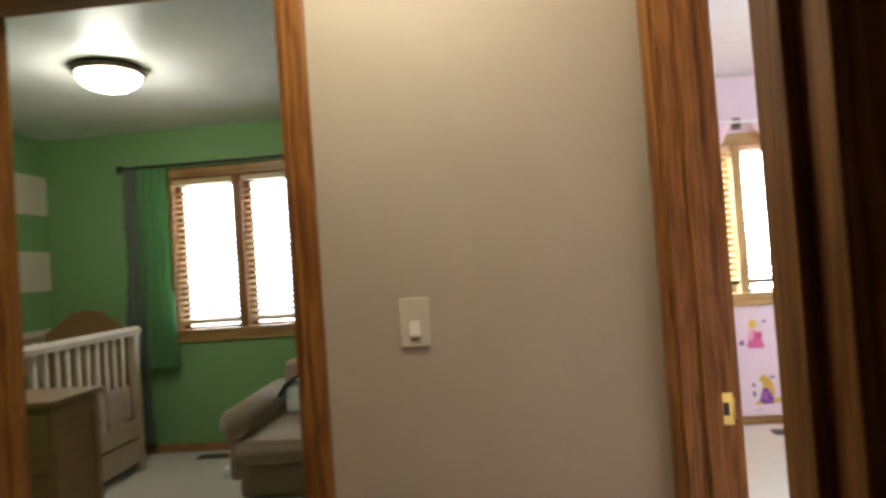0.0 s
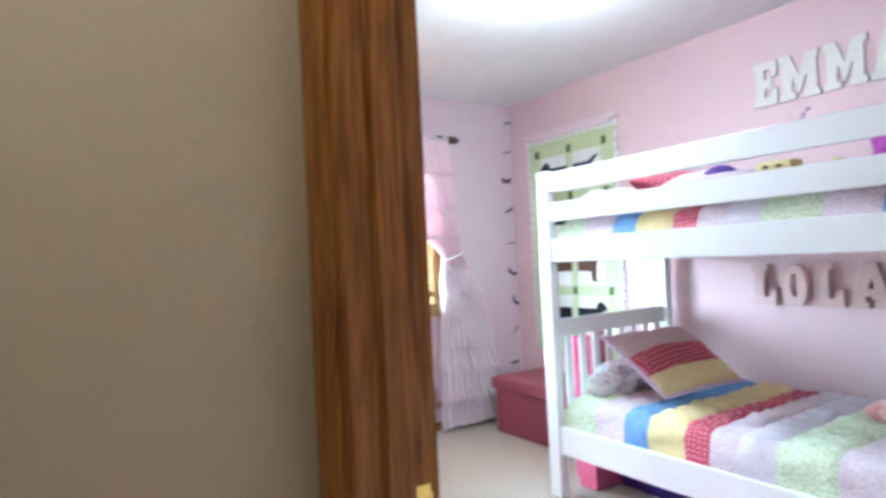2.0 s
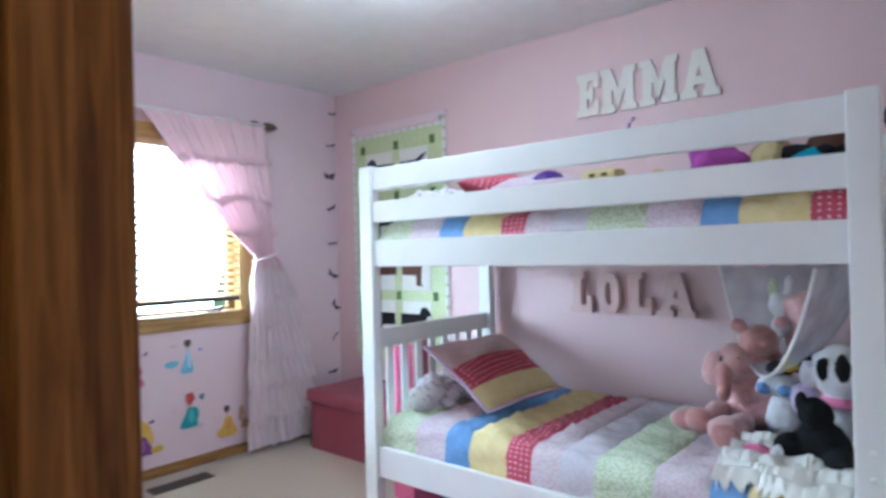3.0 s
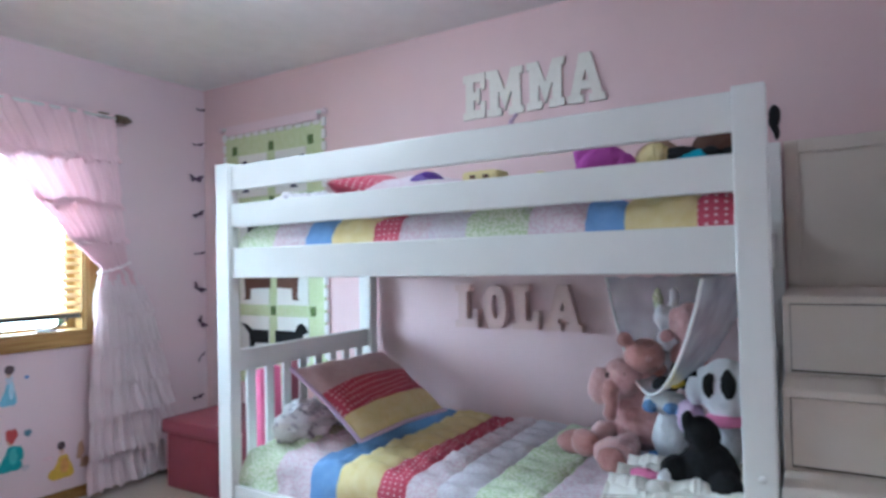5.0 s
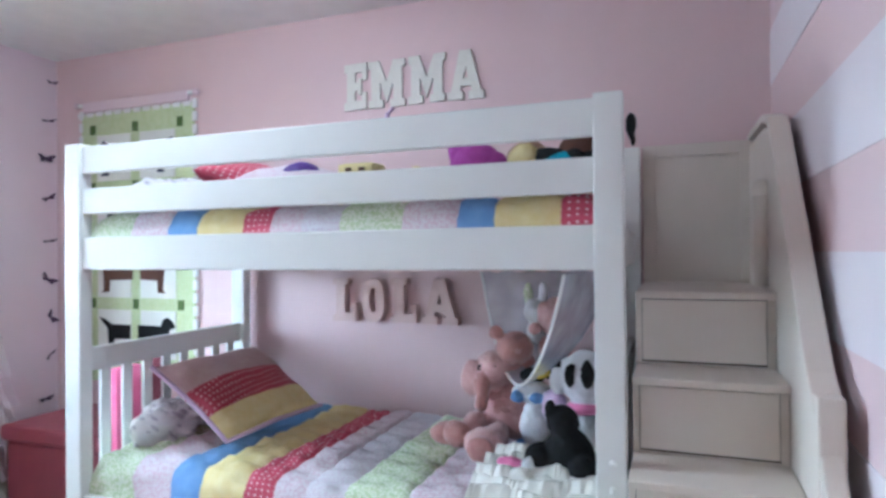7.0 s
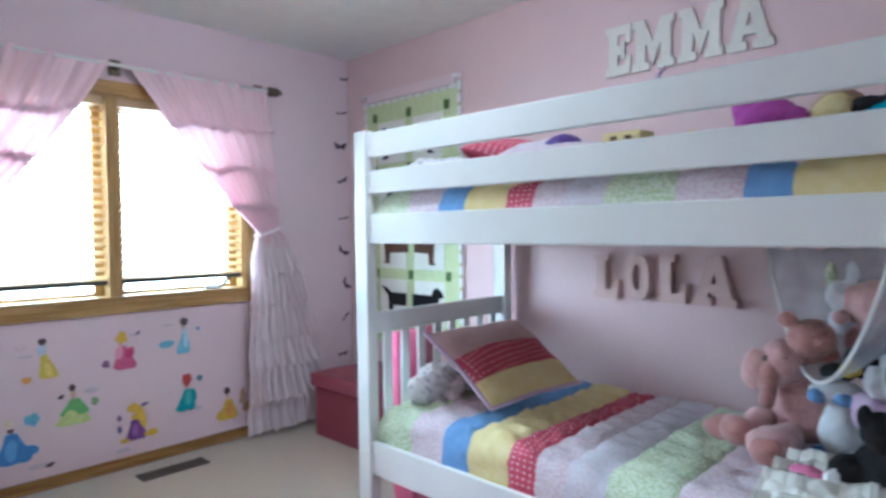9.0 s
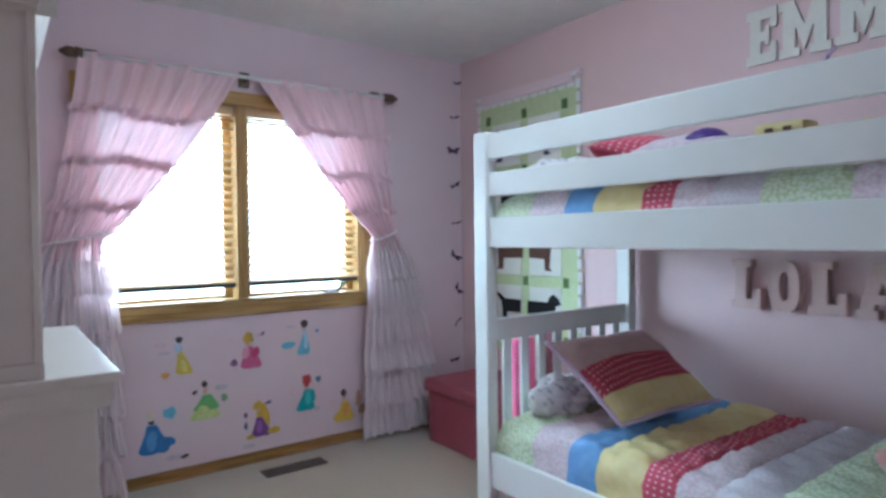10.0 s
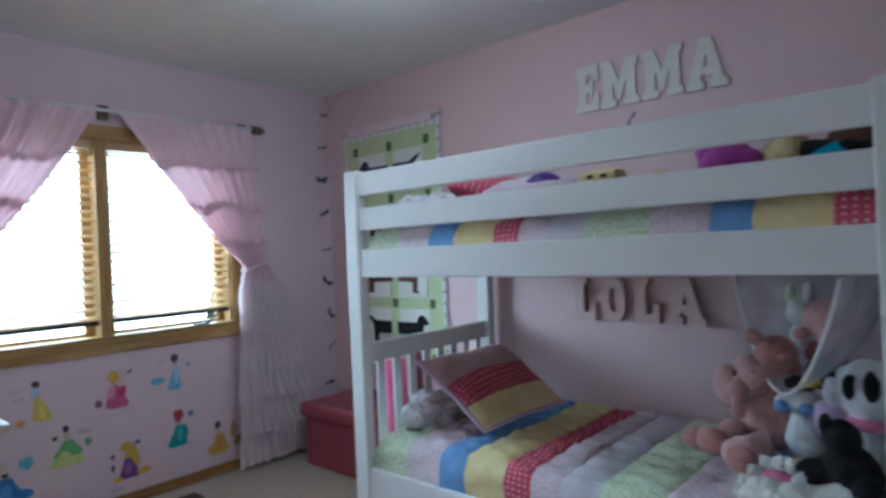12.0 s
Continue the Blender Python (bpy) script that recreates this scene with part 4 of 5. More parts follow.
upper_toy("plush_lion", [M_PLUSHB, M_QYEL], [((3.88, 4.20, ZU + 0.08), (0.055, 0.06, 0.07), 0), ((3.83, 4.20, ZU + 0.08), (0.03, 0.045, 0.05), 1)], "tan and yellow plush lion on the upper bunk", 13)
upper_toy("plush_fish", [M_TEAL, M_BLACK], [((3.84, 4.09, ZU + 0.065), (0.05, 0.065, 0.045), 0), ((3.85, 4.13, ZU + 0.09), (0.045, 0.05, 0.03), 1), ((3.83, 4.05, ZU + 0.085), (0.03, 0.03, 0.025), 1)], "turquoise and black plush fish on the upper bunk", 14)
upper_toy("plush_seal", [M_BROWNC, M_BLACK], [((3.90, 4.03, ZU + 0.09), (0.07, 0.07, 0.085), 0), ((3.86, 4.0, ZU + 0.07), (0.05, 0.05, 0.05), 1)], "dark brown plush seal on the upper bunk", 15)
solid("hair_band", rod(rod(B(), (3.80, 4.665, 1.66), (3.79, 4.64, 1.71), 0.007), (3.79, 4.64, 1.71), (3.80, 4.625, 1.73), 0.005), M_LILAC, "lilac ribbon end on the top rail", "ribbon")

# toy net: a hammock slung across the corner under the upper bunk
bm = B()
n, m = 26, 16
A, Bp, C = Vector((3.74, 4.07, 1.19)), Vector((4.60, 4.58, 1.17)), Vector((4.58, 3.99, 1.18))
rows = []
for i in range(n + 1):
    u = i / n
    front = A.lerp(Bp, u)
    front.z -= 0.40 * math.sin(math.pi * min(1.0, u * 1.02)) ** 0.85
    row = []
    for j in range(m + 1):
        v = j / m
        p = front.lerp(C, v)
        p.z -= 0.10 * math.sin(math.pi * v) * math.sin(math.pi * u) + 0.006 * math.sin(i * 2.1) * math.sin(j * 2.3)
        row.append(bm.verts.new(p))
    rows.append(row)
for a, b in zip(rows, rows[1:]):
    for j in range(m):
        bm.faces.new((a[j], b[j], b[j + 1], a[j + 1])).smooth = True
edge = [r[0].co.copy() for r in rows]
net = thing("toy_hammock", A, "white net toy hammock slung under the upper bunk", "toy hammock")
part("net", bm, M_NET, net)
part("hem", tube(edge, 0.0055), M_SHEET, net, "white hem cord")

# ruffled white throw at the foot: a soft base with rows of gathered frills
th = thing("throw_blanket", (3.9, 4.2, 0.52), "cream white ruffled throw heaped at the foot of the bed", "blanket")
part("cloth", rumpled((3.93, 4.165, 0.535), (0.18, 0.18, 0.040), 7.7), M_THROW, th)
for k in range(5):
    bm = B()
    n, m = 150, 7
    rows = []
    for i in range(n + 1):
        u = i / n
        y = 4.36 - 0.385 * u + 0.012 * math.sin(u * 17 + k)
        x0 = 3.755 + 0.062 * k + 0.022 * math.sin(u * 7 + k * 1.9)
        z0 = 0.562 + 0.013 * k + 0.022 * noise.noise(Vector((u * 4, k * 3.1, 2)))
        row = []
        for j in range(m + 1):
            v = j / m
            wave = math.sin(u * 78 + 2.2 * math.sin(u * 11 + k * 2.3) + k)
            row.append(bm.verts.new((x0 - 0.062 * v + 0.010 * v * wave, y + 0.006 * v * math.cos(u * 78 + k), z0 - 0.046 * v * v + 0.014 * v * wave)))
        rows.append(row)
    for a, b in zip(rows, rows[1:]):
        for j in range(m):
            bm.faces.new((a[j], a[j + 1], b[j + 1], b[j])).smooth = True
    fr = part("frill", bm, M_THROW, th, "gathered frill")
    md = fr.modifiers.new("thick", "SOLIDIFY")
    md.thickness = 0.003


# ---------------------------------------------------------------- staircase chest
st = thing("stair_chest", (4.1, 3.68, 0), "cream painted bunk stairs with a drawer in each step", "stairs")
Y0, Y1 = 3.50, 3.892
steps = [(3.374, 0.0, 0.475), (3.587, 0.475, 0.690), (3.80, 0.690, 0.903), (4.013, 0.903, 1.130)]
for i, (x, z0, z1) in enumerate(steps):
    nx = steps[i + 1][0] if i < 3 else 4.64
    part("step_box", box(B(), x + 0.012, nx + (0.012 if i < 3 else 0), Y0, Y1, 0.0, z1 - 0.022, 0.002), M_CREAMW, st)
    part("tread", box(B(), x - 0.012, nx + (0.010 if i < 3 else 0), Y0, Y1, z1 - 0.022, z1, 0.005), M_CREAMW, st)
    d0, d1 = max(z0 + 0.012, z1 - 0.24), z1 - 0.026
    # dark plate behind each drawer paints the shade of the gap
    part("drawer_gap", box(B(), x + 0.008, x + 0.0125, Y0 + 0.0222, Y1 - 0.0172, d0 - 0.0055, d1 + 0.0050), M_GAP, st, "dark plate drawing the shadow gap round the drawer")
    part("drawer", box(B(), x + 0.004, x + 0.020, Y0 + 0.024, Y1 - 0.019, d0, d1, 0.002), M_CREAMW, st, "flush cream drawer front")
part("back_panel", box(B(), 4.642, 4.672, Y0 - 0.05, Y1, 1.10, 1.685, 0.004), M_CREAMW, st)
for y0, y1, z0, z1 in ((Y0 - 0.05, Y0 + 0.03, 1.14, 1.685), (Y1 - 0.045, Y1, 1.14, 1.685), (Y0 + 0.03, Y1 - 0.045, 1.635, 1.685)):
    part("panel_frame", box(B(), 4.630, 4.643, y0, y1, z0, z1, 0.003), M_CREAMW, st)
bm = prism(B(), [(4.64, 0.0), (3.34, 0.0), (3.34, 0.66), (3.53, 0.905), (3.60, 0.935), (4.08, 1.55), (4.15, 1.63), (4.24, 1.655), (4.64, 1.66)], 1, 3.456, 3.4985, bevel=0.006)
part("side_panel", bm, M_CREAMW, st)
bm = prism(B(), [(3.50, 0.90), (3.60, 0.955), (4.07, 1.57), (4.13, 1.645), (4.25, 1.675), (4.64, 1.68), (4.64, 1.705), (4.24, 1.70), (4.11, 1.665), (4.04, 1.585), (3.575, 0.98), (3.50, 0.925)], 1, 3.447, 3.504, bevel=0.004)
part("handrail", bm, M_CREAMW, st)
part("newel", box(B(), 3.47, 3.53, 3.449, 3.502, 0, 0.945, 0.006), M_CREAMW, st)
bm = B()
rod(bm, (4.20, 3.51, 1.14), (4.20, 3.51, 1.44), 0.028)
ball(bm, (4.20, 3.51, 1.45), 0.034)
part("peg", bm, M_CREAMW, st)
toy("plush_bat", [M_BLACK], [((3.80, 3.888, 1.61), (0.03, 0.014, 0.04), 0), ((3.82, 3.885, 1.575), (0.022, 0.012, 0.025), 0)], "black plush hanging over the foot post", 18)


# ---------------------------------------------------------------- letters
SLAB = {
    "E": [[(0, 0), (.97, 0), (.97, .36), (.80, .36), (.78, .18), (.46, .18), (.46, .41), (.62, .41), (.62, .33), (.74, .33), (.74, .67), (.62, .67), (.62, .59), (.46, .59), (.46, .82), (.78, .82), (.80, .64), (.97, .64), (.97, 1), (0, 1), (0, .84), (.12, .84), (.12, .16), (0, .16)]],
    "M": [[(0, 0), (.40, 0), (.40, .15), (.31, .15), (.31, .58), (.50, .12), (.69, .58), (.69, .15), (.60, .15), (.60, 0), (1, 0), (1, .15), (.92, .15), (.92, .85), (1, .85), (1, 1), (.70, 1), (.50, .52), (.30, 1), (0, 1), (0, .85), (.08, .85), (.08, .15), (0, .15)]],
    "A": [[(0, 0), (.42, 0), (.42, .15), (.33, .15), (.36, .27), (.64, .27), (.67, .15), (.58, .15), (.58, 0), (1, 0), (1, .15), (.91, .15), (.65, 1), (.35, 1), (.09, .15), (0, .15)], [(.42, .43), (.58, .43), (.50, .72)]],
    "L": [[(0, 0), (1, 0), (1, .40), (.82, .40), (.80, .19), (.50, .19), (.50, .86), (.64, .86), (.64, 1), (0, 1), (0, .86), (.14, .86), (.14, .14), (0, .14)]],
    "O": [[(.5 + .5 * math.copysign(abs(math.cos(a)) ** .75, math.cos(a)), .5 + .5 * math.copysign(abs(math.sin(a)) ** .75, math.sin(a))) for a in (i * math.pi / 16 for i in range(32))],
          [(.5 + .19 * math.cos(i * math.pi / 12), .5 + .29 * math.sin(i * math.pi / 12)) for i in range(24)]],
}


def letter(char, wide, high, depth):
    """A sawn slab-serif letter, standing in the x-y plane, from closed outlines."""
    cu = bpy.data.curves.new("wall_letter", "CURVE")
    cu.dimensions, cu.fill_mode = "2D", "BOTH"
    cu.extrude, cu.bevel_depth = depth / 2 - 0.002, 0.002
    for loop in SLAB[char]:
        sp = cu.splines.new("POLY")
        sp.points.add(len(loop) - 1)
        for p, (u, v) in zip(sp.points, loop):
            p.co = (u * wide, v * high, 0, 1)
        sp.use_cyclic_u = True
    tmp = bpy.data.objects.new("wall_letter", cu)
    scene.collection.objects.link(tmp)
    me = bpy.data.meshes.new_from_object(tmp.evaluated_get(bpy.context.evaluated_depsgraph_get()))
    bpy.data.objects.remove(tmp)
    return me


def letter_row(word, ys, z, high, mat, depth, label):
    for k, (ch, (ya, yb)) in enumerate(zip(word, ys)):
        me = letter(ch, ya - yb, high, depth)
        bm = B()
        bm.from_mesh(me)
        bpy.data.meshes.remove(me)
        lean = radians((0.8, -0.6, 0.5, -0.7)[k])
        for v in bm.verts:
            v.co = Vector((EX - depth / 2 - 0.001 - v.co.z, ya - v.co.x - lean * v.co.y, z + v.co.y + lean * v.co.x))
        bmesh.ops.recalc_face_normals(bm, faces=bm.faces[:])
        solid("wall_letter", bm, mat, label, "wall letter", group="wall letters")


letter_row("EMMA", [(5.305, 5.180), (5.168, 4.975), (4.957, 4.770), (4.755, 4.578)], 1.970, 0.225, M_LETTER, 0.014, "pearl white slab letter fixed to the pink wall")
letter_row("LOLA", [(5.36, 5.235), (5.195, 5.080), (5.045, 4.915), (4.882, 4.705)], 0.927, 0.208, M_LETTER2, 0.045, "thick rose painted wooden slab letter on the wall")

# ---------------------------------------------------------------- hanging quilt
hq = thing("wall_quilt", (4.675, 6.69, 2.16), "lime and white patchwork quilt with dachshunds hung from a rod", "wall quilt")
QY0, QY1, QZ0, QZ1 = 6.250, 7.100, 0.52, 2.105
part("backing", box(B(), 4.672, 4.684, QY0, QY1, QZ0, QZ1, 0.003), M_LIME, hq)
part("hanging_rod", rod(B(), (4.668, QY0 - 0.02, 2.158), (4.668, QY1 + 0.03, 2.158), 0.012), M_WHITE, hq, "white hanging rod")
for y in (QY0 - 0.02, QY1 + 0.03):
    bm = B()
    ball(bm, (4.668, y, 2.158), 0.02)
    rod(bm, (4.668, y, 2.158), (EX, y, 2.158), 0.008)
    part("rod_end", bm, M_PALE, hq)
part("sleeve", box(B(), 4.655, 4.683, QY0 + 0.03, QY1 - 0.03, 2.112, 2.172, 0.004), M_PALE, hq, "pale hanging sleeve")
cols = [6.345, 6.675, 7.005]
rws = [2.005, 1.663, 1.321, 0.979, 0.637]
for r in range(4):
    za, zb = rws[r + 1] + 0.035, rws[r] - 0.035
    for c in range(2):
        part("block", box(B(), 4.667, 4.672, cols[c] + 0.035, cols[c + 1] - 0.035, za, zb, 0.002), M_BLOCK, hq, "pale block")
    dark = (M_NAVY, M_BLACK, M_BROWNC, M_BLACK)[r]
    zc = (za + zb) / 2
    side = -1 if r in (0, 2) else 1
    body = [(-0.020, -0.03), (-0.020, 0.05), (-0.19, 0.05), (-0.205, 0.085), (-0.235, 0.10), (-0.27, 0.08), (-0.295, 0.045), (-0.25, 0.03), (-0.245, -0.02), (-0.24, -0.09), (-0.265, -0.105), (-0.20, -0.105), (-0.195, -0.035)]
    tail = [(0.040, -0.03), (0.040, 0.05), (0.185, 0.05), (0.235, 0.08), (0.285, 0.09), (0.250, 0.06), (0.215, 0.025), (0.21, -0.03), (0.205, -0.09), (0.23, -0.105), (0.17, -0.105), (0.165, -0.035)]
    for nm, shape in (("dark dachshund front half", body), ("dark dachshund back half", tail)):
        part("dog_patch", prism(B(), [(6.675 + side * a, zc + b) for a, b in shape], 0, 4.663, 4.667), dark, hq, nm)
for y in cols:
    for z in rws:
        part("corner_patch", box(B(), 4.666, 4.672, y - 0.02, y + 0.02, z - 0.028, z + 0.028, 0.002), M_MOSS, hq, "moss green square")
for k in range(22):
    z = QZ0 + 0.04 + k * 0.072
    for y in (QY0 - 0.004, QY1 + 0.004):
        part("edging", box(B(), 4.670, 4.682, y - 0.016, y + 0.016, z, z + 0.055, 0.004), M_SHEET, hq, "white scalloped edging")
for k in range(12):
    y = QY0 + 0.02 + k * 0.073
    part("edging", box(B(), 4.668, 4.680, y, y + 0.055, QZ1 - 0.018, QZ1 + 0.010, 0.004), M_SHEET, hq)

# ---------------------------------------------------------------- butterflies
def butterfly(x, z, s, tilt, fold, squash):
    bm = B()
    wing = [(0.0, 0.006), (0.35, 0.42), (0.85, 0.62), (1.0, 0.45), (0.8, 0.12), (0.62, -0.02), (0.72, -0.35), (0.48, -0.50), (0.2, -0.30), (0.0, -0.05)]
    for k in (-1, 1):
        a = [bm.verts.new((k * p[0] * s * math.cos(fold), -p[0] * s * math.sin(fold) - 0.004, p[1] * s * squash)) for p in wing]
        b = [bm.verts.new((v.co.x, v.co.y - 0.0015, v.co.z)) for v in a]
        bm.faces.new(a)
        bm.faces.new(b[::-1])
        for i in range(len(a)):
            bm.faces.new((a[i], a[(i + 1) % len(a)], b[(i + 1) % len(a)], b[i]))
    ball(bm, (0, -0.005, 0), (0.06 * s, 0.06 * s, 0.38 * s * squash), 0, None, 8, 8)
    bmesh.ops.recalc_face_normals(bm, faces=bm.faces[:])
    ob = solid("butterfly", bm, M_BUTTER, "dark plum paper butterfly fixed to the wall", "wall butterfly", group="wall butterflies")
    ob.matrix_basis = pose(x, NY - 0.001, z, 0, tilt, 0)


for x, z, s, tilt, fold, squash in ((4.65, 2.32, 0.042, -6, 0.35, 0.45), (4.62, 2.08, 0.055, -9, 0.45, 0.28), (4.61, 1.85, 0.058, 0, 0.25, 0.75), (4.62, 1.61, 0.054, -24, 0.4, 0.5), (4.62, 1.35, 0.056, -8, 0.5, 0.25),
                                    (4.62, 1.12, 0.058, 32, 0.3, 0.62), (4.64, 0.89, 0.052, 55, 0.35, 0.7), (4.63, 0.66, 0.050, -45, 0.5, 0.28), (4.60, 0.40, 0.050, -6, 0.4, 0.5)):
    butterfly(x, z, s, tilt, fold, squash)

# ---------------------------------------------------------------- wall decals
DEC = {k: material("decal_" + k, c, 0.5, tuple(min(1, a * 1.3) for a in c), 45, 0.8) for k, c in dict(
    faint=(0.52, 0.44, 0.50), blush=(0.66, 0.48, 0.53), mist=(0.46, 0.52, 0.62), cream=(0.66, 0.56, 0.46), orange=(0.62, 0.30, 0.08), plum=(0.22, 0.09, 0.22), indigo=(0.10, 0.09, 0.25), slate=(0.10, 0.20, 0.28), moss=(0.22, 0.34, 0.18), tan=(0.44, 0.27, 0.18), red=(0.42, 0.05, 0.05), rose=(0.48, 0.05, 0.16),
    yellow=(0.60, 0.48, 0.08), pink=(0.52, 0.10, 0.24), sky=(0.18, 0.44, 0.58), green=(0.18, 0.42, 0.14), blue=(0.06, 0.20, 0.50), purple=(0.18, 0.06, 0.26), teal=(0.03, 0.28, 0.30), gold=(0.60, 0.40, 0.05), dark=(0.07, 0.04, 0.045), skin=(0.58, 0.37, 0.29),
    pale_yellow=(0.70, 0.58, 0.16), pale_pink=(0.66, 0.30, 0.42), pale_sky=(0.42, 0.60, 0.70), pale_green=(0.52, 0.58, 0.22), pale_blue=(0.14, 0.32, 0.62), pale_purple=(0.30, 0.12, 0.40), pale_teal=(0.10, 0.42, 0.42)).items()}


def decal(x, z, label, patches):
    """A flat vinyl sticker made of overlapping soft-edged patches: (kind, across, up, width, height, lean, colour)."""
    root = thing("wall_decal", (x, NY, z), label, "wall sticker", group="wall stickers")
    for k, (kind, du, dv, w, h, lean, colour) in enumerate(patches):
        pts = []
        if kind == "gown":
            prof = [(-0.16, 0.5), (-0.24, 0.22), (-0.38, -0.08), (-0.50, -0.34), (-0.40, -0.46), (-0.16, -0.50), (0.10, -0.47), (0.34, -0.50), (0.50, -0.36), (0.40, -0.06), (0.26, 0.22), (0.15, 0.5)]
            n = len(prof)
            for i in range(n):
                a, b = prof[i], prof[(i + 1) % n]
                pts += [a, ((a[0] + b[0]) / 2 * 1.03, (a[1] + b[1]) / 2 * 1.03)]
        else:
            n = 18
            for i in range(n):
                t = 2 * math.pi * i / n
                r = 0.5 * (1 + (0.10 if kind == "tuft" else 0.04) * math.sin(3 * t + x * 9) + (0.12 if kind == "tuft" else 0.0) * math.sin(5 * t + z * 7))
                pts.append((r * math.cos(t), r * math.sin(t)))
        outline = [(x + du + a * w + lean * b * h, z + dv + b * h) for a, b in pts]
        part(kind, prism(B(), outline, 1, NY - 0.0018 - 0.0003 * k, NY - 0.0006 - 0.0002 * k), DEC[colour], root)


